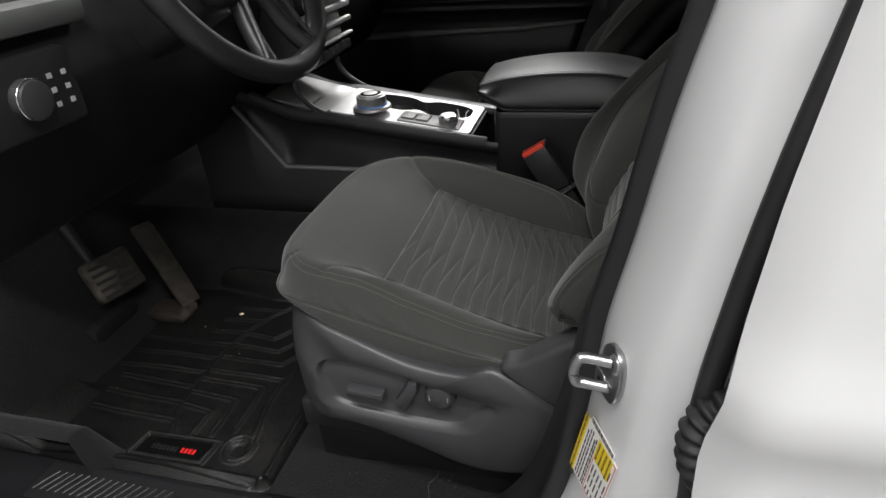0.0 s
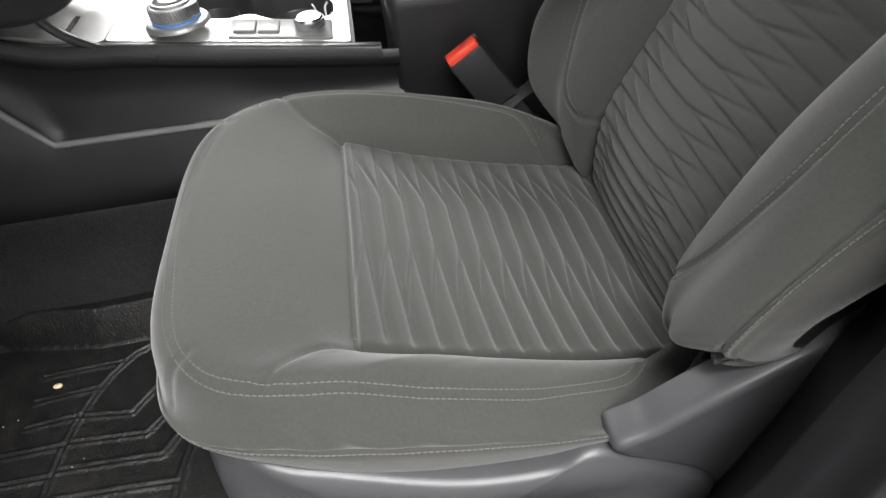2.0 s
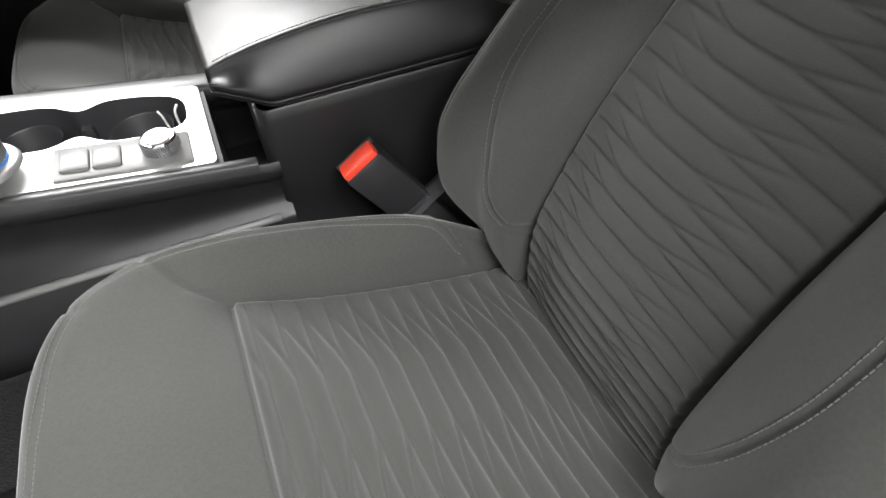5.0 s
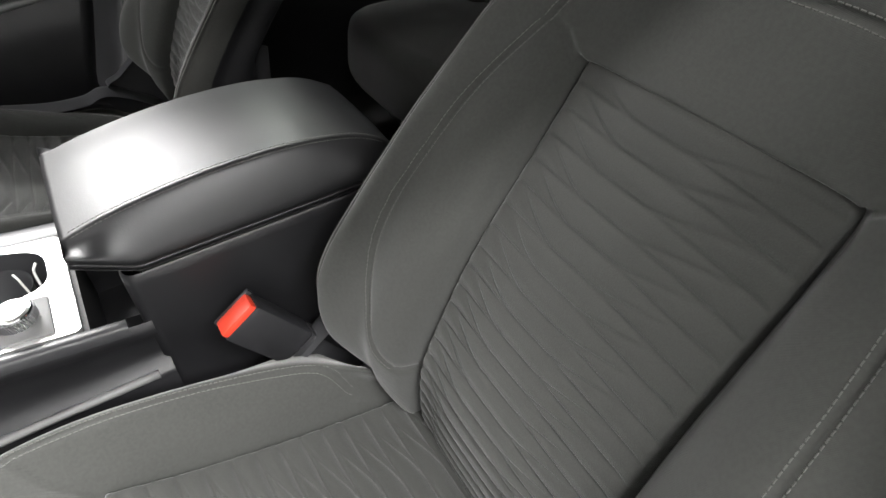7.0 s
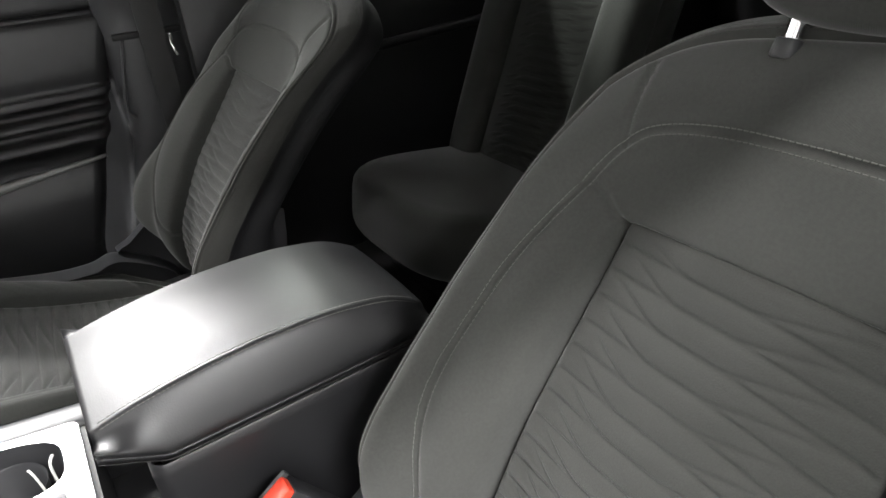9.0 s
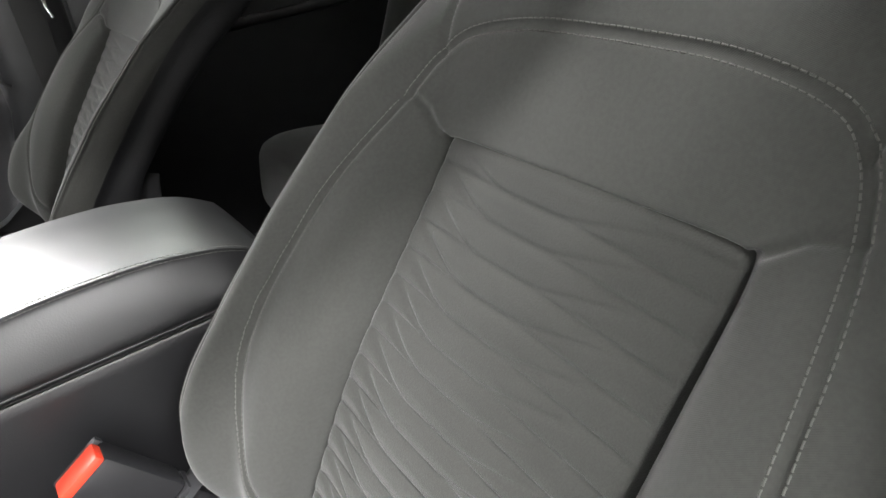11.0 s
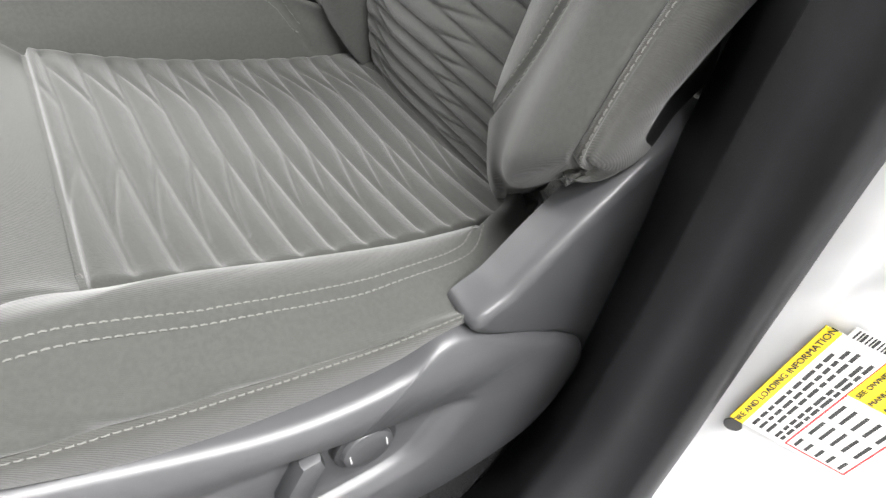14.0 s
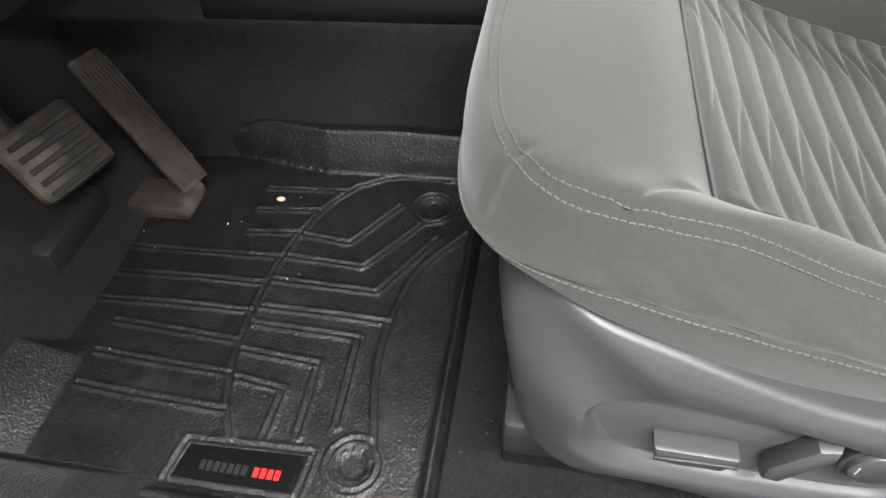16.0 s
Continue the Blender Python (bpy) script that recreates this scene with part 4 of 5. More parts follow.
for (x, y), (ex, ey) in zip(((-0.288, 0.033), (-0.262, -0.001), (-0.237, -0.035)), ((-0.240, 0.100), (-0.205, 0.075), (-0.185, 0.05))):
    ridges.append(np.array(((cx(y) + 0.004, y + 0.006), (x, y), (ex, ey))))
ridges.append(np.array(((cx(-0.072) + 0.004, -0.066), (-0.212, -0.072))))
ridges.append(smooth_path(((-0.150, 0.06), (-0.195, 0.0), (-0.212, -0.072), (-0.212, -0.13), (-0.196, -0.205)), 30))
for i in range(9):
    y = 0.118 - i * 0.0385
    ridges.append(np.array(((cx(y) - 0.004, y), (-0.42 if i < 3 else -0.62 if i < 6 else -0.518, y - 0.004 + 0.012 * (i > 5)))))
ring = lambda x, y, r: np.stack((x + r * np.cos(np.linspace(0, 2 * np.pi, 40)), y + r * np.sin(np.linspace(0, 2 * np.pi, 40))), -1)
ridges += [ring(-0.212, -0.224, 0.024), ring(-0.212, -0.224, 0.0175), ring(-0.198, 0.099, 0.024), ring(-0.198, 0.099, 0.0175)]
badge = np.array(((-0.375, -0.222), (-0.250, -0.218), (-0.254, -0.262), (-0.382, -0.262), (-0.375, -0.222)))
ridges.append(badge)
gx, gy = np.meshgrid(np.arange(-0.76, -0.130, 0.0021), np.arange(-0.292, 0.186, 0.0021), indexing="ij")
rise = np.zeros_like(gx)
dist = near_lines(np.stack((gx.ravel(), gy.ravel()), -1), ridges).reshape(gx.shape)
two = np.exp(-((dist - 0.0034) / 0.0018) ** 2) - 0.5 * np.exp(-(dist / 0.0018) ** 2)
rise += 0.0029 * two
toe = np.clip(-0.60 - gx, 0, 0.6) * 0.95
rest = np.clip((-0.528 - gx) * 0.55, 0, 0.12) * np.clip((-0.135 - gy) / 0.02, 0, 1)
wall = 0.060 * np.clip((gy - (0.150 + 0.03 * np.clip((-0.35 - gx) / 0.2, 0, 1))) / 0.02, 0, 1) ** 0.7
lip = 0.010 * np.exp(-((gy + 0.274) / 0.006) ** 2) + 0.008 * np.exp(-((gx + 0.142) / 0.005) ** 2)
well = -0.004 * (np.hypot(gx + 0.212, gy + 0.224) < 0.0155) - 0.004 * (np.hypot(gx + 0.198, gy - 0.099) < 0.0155)
gz = 0.010 + rise + np.maximum(np.maximum(toe, rest), wall) + lip + well + 0.0015 * np.sin(gx * 31) * np.sin(gy * 27)
sag = np.clip((-0.27 - gy) / 0.02, 0, 1) * 0.012 * (1 + np.sin(gx * 14))
gz += sag
rim = (gx < -0.757) | (gx > -0.1325) | (gy < -0.290) | (gy > 0.1835)
gz = np.where(rim, gz - 0.012, gz)
corner = (np.hypot(np.maximum(gx + 0.165, 0), np.minimum(gy + 0.255, 0)) > 0.034)
gz = np.where(corner, 0.001, gz)
floor_mat = thing("floor_mat", "black all-weather rubber floor mat with moulded channels", "floor mat", (-0.40, -0.05, 0.0))
grid_part("mat_tray", np.stack((gx, gy, gz), -1), mat_rubber, floor_mat)
bm = bmesh.new()
plate(bm, [(-0.370, -0.2255), (-0.257, -0.2225), (-0.260, -0.257), (-0.375, -0.257)], "z", 0.0085, 0.0118, 0.001)
badge_ob = part("badge", bm, gloss_black, floor_mat, "gloss black maker's badge")
for i in range(11):
    x = -0.352 + i * 0.0068 + (0.0044 if i > 6 else 0.0)
    bm = bmesh.new()
    plate(bm, [(x, -0.239), (x + 0.0052, -0.239), (x + 0.0052, -0.248), (x, -0.248)], "z", 0.0112, 0.0122, 0.0004, 1)
    part("badge_mark", bm, logo_red if i > 6 else logo_grey, badge_ob, "red bar" if i > 6 else "dim grey bar")

floor_mat.location, floor_mat.scale = (-0.461, -0.034, -0.02), (1.06, 1.08, 1)

# crumbs on the mat
crumb_light = material("crumb", (0.55, 0.45, 0.3), 0.9)
rng = random.Random(3)
bm = bmesh.new()
for i in range(13):
    x, y = rng.uniform(-0.6, -0.28), rng.uniform(-0.15, 0.12)
    bmesh.ops.create_icosphere(bm, subdivisions=1, radius=rng.uniform(0.0005, 0.0012), matrix=Matrix.Translation((x, y, 0.0125)))
for v in (( -0.396, 0.093),):
    bmesh.ops.create_icosphere(bm, subdivisions=2, radius=0.0045, matrix=Matrix.Translation((*v, 0.013)) @ Matrix.Diagonal((1.4, 0.9, 0.6, 1)))
crumbs = part("crumbs", bm, crumb_light)
crumbs.location, crumbs.scale = (-0.037, 0.020, -0.02), (1.06, 1.08, 1)
tagged(crumbs, "pale crumbs and grit scattered on the mat", "crumbs", kind="stuff")

# ---------- pedals ----------
accel = thing("accelerator_pedal", "dusty worn accelerator pedal hinged at the floor", "pedal", (-0.52, 0.11, 0.012))
bm = bmesh.new()
m = look((-0.515, 0.118, 0.03), (-0.625, 0.165, 0.19)) @ pose(0, 0, 0, 0, 0, 0)
box(bm, (-0.023, -0.007, -0.205), (0.023, 0.007, 0.0), 0.006, m)
tread = part("pedal_pad", bm, pedal_metal, accel)
bm = bmesh.new()
for i in range(9):
    box(bm, (-0.020 + i * 0.005 - 0.0012, 0.0075, -0.19), (-0.020 + i * 0.005 + 0.0012, 0.0095, -0.03), 0.0006, m, 1)
part("pad_ribs", bm, pedal_metal, tread)
bm = bmesh.new()
box(bm, (-0.63, 0.065, 0.012), (-0.505, 0.125, 0.034), 0.006)
part("pedal_base", bm, pedal_metal, accel)
brake = thing("brake_pedal", "dusty brake pedal with a rubber pad", "pedal", (-0.62, 0.035, 0.12))
bm = bmesh.new()
m = look((-0.60, 0.040, 0.105), (-0.66, 0.060, 0.215))
box(bm, (-0.052, -0.012, -0.085), (0.052, 0.012, 0.005), 0.010, m)
pad = part("brake_pad", bm, pedal_metal, brake, "worn rubber pad")
for i in range(5):
    part("tread_bar", box(bmesh.new(), (-0.042, 0.0115, -0.072 + i * 0.016), (0.042, 0.0140, -0.065 + i * 0.016), 0.001, m, 1), rubber, pad)
bm = bmesh.new()
cyl(bm, (-0.655, 0.045, 0.15), (-0.80, 0.06, 0.48), 0.011, 0.014, 12)
part("brake_arm", bm, plastic_dark, brake)
bm = bmesh.new()
box(bm, (-0.72, -0.06, 0.02), (-0.60, 0.065, 0.075), 0.012)
part("pedal_bracket", bm, plastic_dark, brake)


for ob in (accel, brake):
    ob.location += Vector((-0.06, 0.0, -0.02))


# ---------- centre console ----------
def deck(x):
    return curve_at(x, (-0.42, -0.30, -0.22, -0.10, 0.0, 0.10), (0.415, 0.373, 0.364, 0.345, 0.330, 0.316))


console = thing("centre_console", "black centre console with brushed silver deck and cup holders", "console", (-0.1, 0.40, 0.0))
CY = 0.395


# flanks: body of the console, from the floor to the deck's rails
for s, y0 in ((-1, 0.283), (1, 0.507)):
    rows = []
    for x in np.linspace(-0.55, 0.105, 60):
        top = deck(x)
        brk = np.interp(x, (-0.42, -0.345, -0.1, 0.1), (0.36, 0.256, 0.253, 0.250))
        prof = [(y0 - s * 0.004, top - 0.002), (y0, top - 0.008), (y0, top - 0.020), (y0 - s * 0.004, top - 0.023), (y0 - s * 0.010, top - 0.030), (y0 - s * 0.010, brk + 0.006), (y0 + s * 0.006, brk), (y0 + s * 0.009, brk - 0.006),
                (y0 + s * 0.006, 0.19), (y0 + s * 0.012, 0.15), (y0 - s * 0.05, 0.15), (y0 - s * 0.05, top - 0.03)]
        rows.append([(x, a, max(b, 0.13)) for a, b in prof])
    rows.append([(0.106, a, b) for _, a, b in rows[-1]])
    grid_part("console_flank", np.array(rows), plastic, console, "black plastic console side with raised edge")
# pale strip on the driver's side: the edge's highlight, put in as colour
xs_ = np.linspace(-0.44, 0.09, 40)
tube("accent_line", np.stack((xs_, np.full(40, 0.2750), np.interp(xs_, (-0.44, -0.42, -0.345, -0.1, 0.1), (0.385, 0.36, 0.257, 0.254, 0.251))), -1).tolist(), 0.0048, switch_grey, console, "light grey strip standing in for the lit console edge", n=-1)
# deck rails
for y, w in ((0.2885, 0.008), (0.476, 0.020)):
    rows = []
    for x in np.linspace(-0.40, 0.085, 50):
        z = deck(x) + 0.002
        rows.append([(x, y + a * w, z + b) for a, b in ((-0.9, -0.010), (-0.9, 0.0), (-0.6, 0.003), (0.6, 0.003), (1, 0.0), (1, -0.010))])
    grid_part("deck_rail", np.array(rows), plastic_satin, console)


def holed(outer, holes, top, depth, mat, name, parent, label="", drop=0.0):
    """A sheet over the deck's slope with openings, given thickness."""
    bm = bmesh.new()
    edges = []
    for loop_ in [outer, *holes]:
        vs = [bm.verts.new((p[0], p[1], 0)) for p in loop_]
        edges += [bm.edges.new((vs[i], vs[(i + 1) % len(vs)])) for i in range(len(vs))]
    bmesh.ops.triangle_fill(bm, edges=edges, use_beauty=True)
    faces = list(bm.faces)
    ext = bmesh.ops.extrude_face_region(bm, geom=faces)
    low = [v for v in ext["geom"] if isinstance(v, bmesh.types.BMVert)]
    lowset = set(low)
    for v in bm.verts:
        v.co.z = float(deck(v.co.x)) + top - (depth if v in lowset else 0)
    return part(name, bm, mat, parent, label)


def rrect(x0, y0, x1, y1, r=0.012, n=5):
    out = []
    for cx_, cy_, a0 in ((x1 - r, y1 - r, 0), (x0 + r, y1 - r, 90), (x0 + r, y0 + r, 180), (x1 - r, y0 + r, 270)):
        for i in range(n + 1):
            a = radians(a0 + 90 * i / n)
            out.append((cx_ + r * math.cos(a), cy_ + r * math.sin(a)))
    return out


CUPS = oval(-0.0785, 0.409, 0.1085, 0.045, 3.6, 72)
CUPS[:, 1] = 0.409 + (CUPS[:, 1] - 0.409) * (1 - 0.40 * np.exp(-((CUPS[:, 0] + 0.0785) / 0.020) ** 2))
CUPS = [tuple(p) for p in CUPS]
holed(rrect(-0.238, 0.296, 0.048, 0.462, 0.008), [CUPS], 0.005, 0.006, silver, "deck_plate", console, "brushed silver deck plate")
holed(rrect(-0.375, 0.296, -0.240, 0.462, 0.010), [rrect(-0.292, 0.32, -0.285, 0.38, 0.003)], 0.004, 0.006, silver, "tray_plate", console, "silver front tray plate")
bm = bmesh.new()
box(bm, (-0.288 - 0.003, 0.322, 0.36), (-0.286, 0.378, 0.369), 0)
part("tray_slot", bm, plastic_dark, console)
# cup wells
rows = []
for z, k in ((0.004, 1.0), (-0.004, 0.99), (-0.055, 0.93), (-0.062, 0.80), (-0.062, 0.02)):
    c = np.array(CUPS)
    m_ = c.mean(0)
    c = m_ + (c - m_) * k
    rows.append([(x, y, float(deck(x)) + z) for x, y in c])
grid_part("cup_well", np.array(rows), plastic_satin, console, "deep dark cup well", closed=True)
for y in (0.380, 0.438):
    bm = bmesh.new()
    box(bm, (-0.086, y - 0.010, 0.285), (-0.071, y + 0.010, 0.328), 0.005)
    part("cup_divider", bm, plastic_satin, console, "dark divider between the cups")
for cx_ in (-0.132, -0.022):
    rows = []
    for z, k in ((-0.012, 0.0350), (-0.014, 0.0335), (-0.054, 0.0315), (-0.058, 0.028), (-0.058, 0.0005)):
        rows.append([(cx_ + k * math.cos(a), 0.409 + k * math.sin(a), float(deck(cx_)) + z) for a in np.linspace(0, 2 * math.pi, 40, endpoint=False)])
    grid_part("cup_tub", np.array(rows), plastic_satin, console, "round dark cup tub", closed=True)
# gear dial on a lit ring
dial = part("gear_dial", cyl(bmesh.new(), (-0.158, 0.333, 0.366), (-0.158, 0.333, 0.3725), 0.040, 0.0365, 56, 0.002), silver, console, "rotary gear selector base")
part("light_ring", cyl(bmesh.new(), (-0.158, 0.333, 0.3725), (-0.158, 0.333, 0.3745), 0.0300, seg=56), blue_led, dial, "blue lit ring")
bm = bmesh.new()
cyl(bm, (-0.158, 0.333, 0.3745), (-0.158, 0.333, 0.392), 0.0290, 0.0282, 56, 0.002)
grip = part("dial_grip", bm, silver, dial, "knurled chrome grip")
bm = bmesh.new()
for i in range(56):
    a = i * 2 * math.pi / 56
    box(bm, (0.0278, -0.0010, -0.007), (0.0300, 0.0010, 0.007), 0.0004, Matrix.Rotation(a, 4, "Z") @ Matrix.Rotation(radians(12), 4, "X"), 1)
bmesh.ops.translate(bm, vec=(-0.158, 0.333, 0.384), verts=bm.verts)
part("knurling", bm, steel, dial)["kind"] = "stuff"
part("dial_cap", cyl(bmesh.new(), (-0.158, 0.333, 0.392), (-0.158, 0.333, 0.3955), 0.0245, 0.0238, 48, 0.0006), silver, dial)
part("dial_window", cyl(bmesh.new(), (-0.158, 0.333, 0.3955), (-0.158, 0.333, 0.3962), 0.0205, seg=40), gloss_black, dial)
part("dial_centre", cyl(bmesh.new(), (-0.158, 0.333, 0.3962), (-0.158, 0.333, 0.3972), 0.0148, 0.0142, 40, 0.0004), silver, dial)
# switch block and mode knob
bm = bmesh.new()
box(bm, (-0.100, 0.302, 0.325), (0.028, 0.360, 0.3445), 0.003)
bmesh.ops.rotate(bm, cent=(-0.04, 0.33, 0.345), matrix=Matrix.Rotation(radians(8.5), 3, "Y"), verts=bm.verts)
block = part("switch_block", bm, switch_grey, console, "light grey switch block")
for x0, x1 in ((-0.094, -0.067), (-0.065, -0.038)):
    bm = bmesh.new()
    box(bm, (x0, 0.312, 0.342), (x1, 0.348, 0.3485), 0.003)
    bmesh.ops.rotate(bm, cent=(-0.04, 0.33, 0.345), matrix=Matrix.Rotation(radians(8.5), 3, "Y"), verts=bm.verts)
    b_ = part("rocker", bm, switch_grey, block)
    bm = bmesh.new()
    box(bm, ((x0 + x1) / 2 - 0.002, 0.328, 0.3483), ((x0 + x1) / 2 + 0.002, 0.332, 0.3489), 0)
    bmesh.ops.rotate(bm, cent=(-0.04, 0.33, 0.345), matrix=Matrix.Rotation(radians(8.5), 3, "Y"), verts=bm.verts)
    part("rocker_mark", bm, icon, b_)
kz = 0.3375
bm = cyl(bmesh.new(), (0.0, 0.330, kz), (0.0, 0.330, kz + 0.017), 0.0185, 0.0178, 48, 0.0015)
knob = part("mode_knob", bm, chrome, block, "knurled chrome drive mode knob")
bm = bmesh.new()
for i in range(44):
    box(bm, (0.0178, -0.0007, -0.005), (0.0193, 0.0007, 0.006), 0.0003, Matrix.Translation((0.0, 0.330, kz + 0.008)) @ Matrix.Rotation(i * 2 * math.pi / 44, 4, "Z") @ Matrix.Rotation(radians(12), 4, "X"), 1)
part("knurling", bm, steel, knob)["kind"] = "stuff"
part("knob_cap", cyl(bmesh.new(), (0.0, 0.330, kz + 0.017), (0.0, 0.330, kz + 0.0178), 0.0148, 0.0143, 40, 0.0003), silver, knob)
# open bin behind the deck
bm = bmesh.new()
box(bm, (0.050, 0.300, 0.225), (0.106, 0.480, 0.235), 0)
box(bm, (0.048, 0.296, 0.225), (0.053, 0.480, 0.322), 0)
part("bin", bm, plastic_dark, console, "open dark storage bin")
# armrest box
rows = []
for z, k in ((0.13, 1.0), (0.36, 1.0), (0.371, 0.995), (0.373, 0.98)):
    rows.append([(x, y, z) for x, y in [(0.25 + (x - 0.25) * k, CY + (y - CY) * k) for x, y in rrect(0.098, 0.287, 0.405, 0.503, 0.014)]])
grid_part("armrest_box", np.array(rows), plastic, console, "grained black plastic armrest box", closed=True)
# padded lid
lid_rows = []
for i, x in enumerate(np.concatenate(([0.066, 0.0665], np.linspace(0.072, 0.395, 46), [0.404, 0.405]))):
    zt = float(curve_at(x, (0.06, 0.10, 0.16, 0.24, 0.32, 0.37, 0.41), (0.414, 0.424, 0.433, 0.437, 0.431, 0.418, 0.395)))
    zb = float(np.interp(x, (0.066, 0.118, 0.41), (0.404, 0.3745, 0.3745)))
    if i in (0, 49):
        zt = zb + (zt - zb) * 0.6
    prof = ((-0.072, zt - 0.001), (-0.080, zt - 0.002), (-0.087, zt - 0.009), (-0.100, zt - 0.5 * (zt - zb)), (-0.108, zb + 0.010), (-0.104, zb + 0.001), (-0.095, zb), (0.095, zb), (0.104, zb + 0.001), (0.108, zb + 0.010), (0.100, zt - 0.5 * (zt - zb)),
            (0.092, zt - 0.009), (0.085, zt - 0.002), (0.077, zt - 0.001), (0.04, zt + 0.0015), (0.0, zt + 0.002), (-0.04, zt + 0.0015))
    pr = smooth_path(prof, 68, True)
    lid_rows.append([(x, CY + 0.006 + a * (0.97 if i in (0, 49) else 1.0), b) for a, b in pr])
lid_rows = np.array(lid_rows)
lid_rows = np.concatenate((lid_rows[:1] * 0 + lid_rows[:1].mean(1, keepdims=True), lid_rows, lid_rows[-1:] * 0 + lid_rows[-1:].mean(1, keepdims=True)))
lid = grid_part("armrest_lid", lid_rows, leather, console, "padded black leatherette armrest lid", closed=True)
xs_ = np.linspace(0.075, 0.395, 120)
zt = curve_at(xs_, (0.06, 0.10, 0.16, 0.24, 0.32, 0.37, 0.41), (0.414, 0.424, 0.433, 0.437, 0.431, 0.418, 0.395))
for off in (0.0765, 0.0825):
    stitches("stitching", np.stack((xs_, np.full(120, CY + 0.006 - off), zt + (0.0002 if off < 0.08 else -0.0028)), -1), np.tile((0, -0.3, 1.0), (120, 1)), lid)

# white cable tie ends lying in the cup well
tie_ends = thing("charging_plug", "small white plastic cable tie ends in the cup well", "cable tie", (0.005, 0.40, 0.31))
tube("tie", ((0.012, 0.380, 0.300), (0.006, 0.392, 0.335), (0.002, 0.400, 0.342)), 0.0012, label_white, tie_ends)
tube("tie", ((0.020, 0.392, 0.300), (0.018, 0.405, 0.33), (0.022, 0.415, 0.336)), 0.0014, label_white, tie_ends)

for ob in (console, tie_ends):
    ob.location += Vector((-0.020, 0.0, 0.018))

# ---------- dashboard and steering wheel ----------
dash = thing("dashboard", "black dashboard with silver centre controls", "dashboard", (-0.5, 0.4, 0.5))
rows = []
for y in np.linspace(-0.36, 1.16, 40):
    prof = ((-0.62, 0.30), (-0.50, 0.36), (-0.42, 0.47), (-0.37, 0.56), (-0.365, 0.60), (-0.40, 0.66), (-0.44, 0.70), (-0.52, 0.72), (-0.80, 0.73), (-1.1, 0.72), (-1.1, 0.30))
    rows.append([(x, y, z) for x, z in smooth_path(prof, 60)])
grid_part("dash_pad", np.array(rows), plastic_dark, dash)
bm = bmesh.new()
box(bm, (-0.46, -0.36, 0.640), (-0.36, -0.12, 0.672), 0.010)
part("dash_strip", bm, material("grey_dash_strip", (0.10, 0.105, 0.10), 0.45, var=0.1, bump=0.05), dash, "grey decorative strip")
bm = bmesh.new()
box(bm, (-0.40, -0.315, 0.530), (-0.362, -0.170, 0.622), 0.008)
lp = part("light_panel", bm, plastic, dash, "headlamp switch panel")
bm = cyl(bmesh.new(), (-0.366, -0.252, 0.575), (-0.345, -0.252, 0.575), 0.024, 0.022, 36, 0.002)
part("light_knob", bm, plastic_satin, lp)
tube("knob_ring", [(-0.350, -0.252 + 0.023 * math.cos(a), 0.575 + 0.023 * math.sin(a)) for a in np.linspace(0, 2 * math.pi, 16, endpoint=False)], 0.0015, chrome, lp, "chrome ring", closed=True)
bm = bmesh.new()
for i in range(3):
    for j in range(2):
        box(bm, (-0.363, -0.215 + j * 0.022, 0.555 + i * 0.017), (-0.361, -0.208 + j * 0.022, 0.561 + i * 0.017), 0)
part("panel_marks", bm, icon, lp)
# centre stack
stack = part("centre_stack", box(bmesh.new(), (-0.42, 0.295, 0.455), (-0.288, 0.50, 0.70), 0.02, pose(0, 0, 0)), plastic, dash)
for z, h_ in ((0.555, 0.012), (0.525, 0.010), (0.497, 0.006)):
    bm = bmesh.new()
    box(bm, (-0.290, 0.300, z), (-0.278, 0.525, z + h_), 0.003)
    part("control_bar", bm, silver, stack, "silver control bar")
for y in (0.335, 0.49):
    bm = cyl(bmesh.new(), (-0.288, y, 0.585), (-0.268, y, 0.585), 0.016, 0.015, 32, 0.002)
    part("volume_knob", bm, silver, stack)
bm = bmesh.new()
for i in range(7):
    box(bm, (-0.287, 0.308 + i * 0.030, 0.470), (-0.281, 0.330 + i * 0.030, 0.488), 0.002)
part("control_keys", bm, plastic_satin, stack)
for s, y in ((-1, 0.288), (1, 0.500)):
    tube("stack_rail", ((-0.300, y, 0.50), (-0.318, y, 0.45), (-0.300, y, 0.410), (-0.25, y, 0.378), (-0.20, y, 0.366)), 0.006, plastic_satin, dash)
# steering wheel
wheel = thing("steering_wheel", "black leather steering wheel with satin spoke trim", "steering wheel", (-0.26, 0.0, 0.70))
wm = Matrix.Translation((-0.235, 0.015, 0.708)) @ Matrix.Rotation(radians(64), 4, "Y")
circ = [tuple(wm @ Vector((0.182 * math.cos(a), 0.188 * math.sin(a), 0))) for a in np.linspace(0, 2 * math.pi, 48, endpoint=False)]
tube("rim", circ, 0.0165, leather, wheel, "black leather rim", closed=True, n=144, seg=18)
bm = bmesh.new()
box(bm, (-0.075, -0.085, -0.03), (0.075, 0.085, 0.02), 0.022, wm, 3)
part("hub", bm, plastic_dark, wheel)
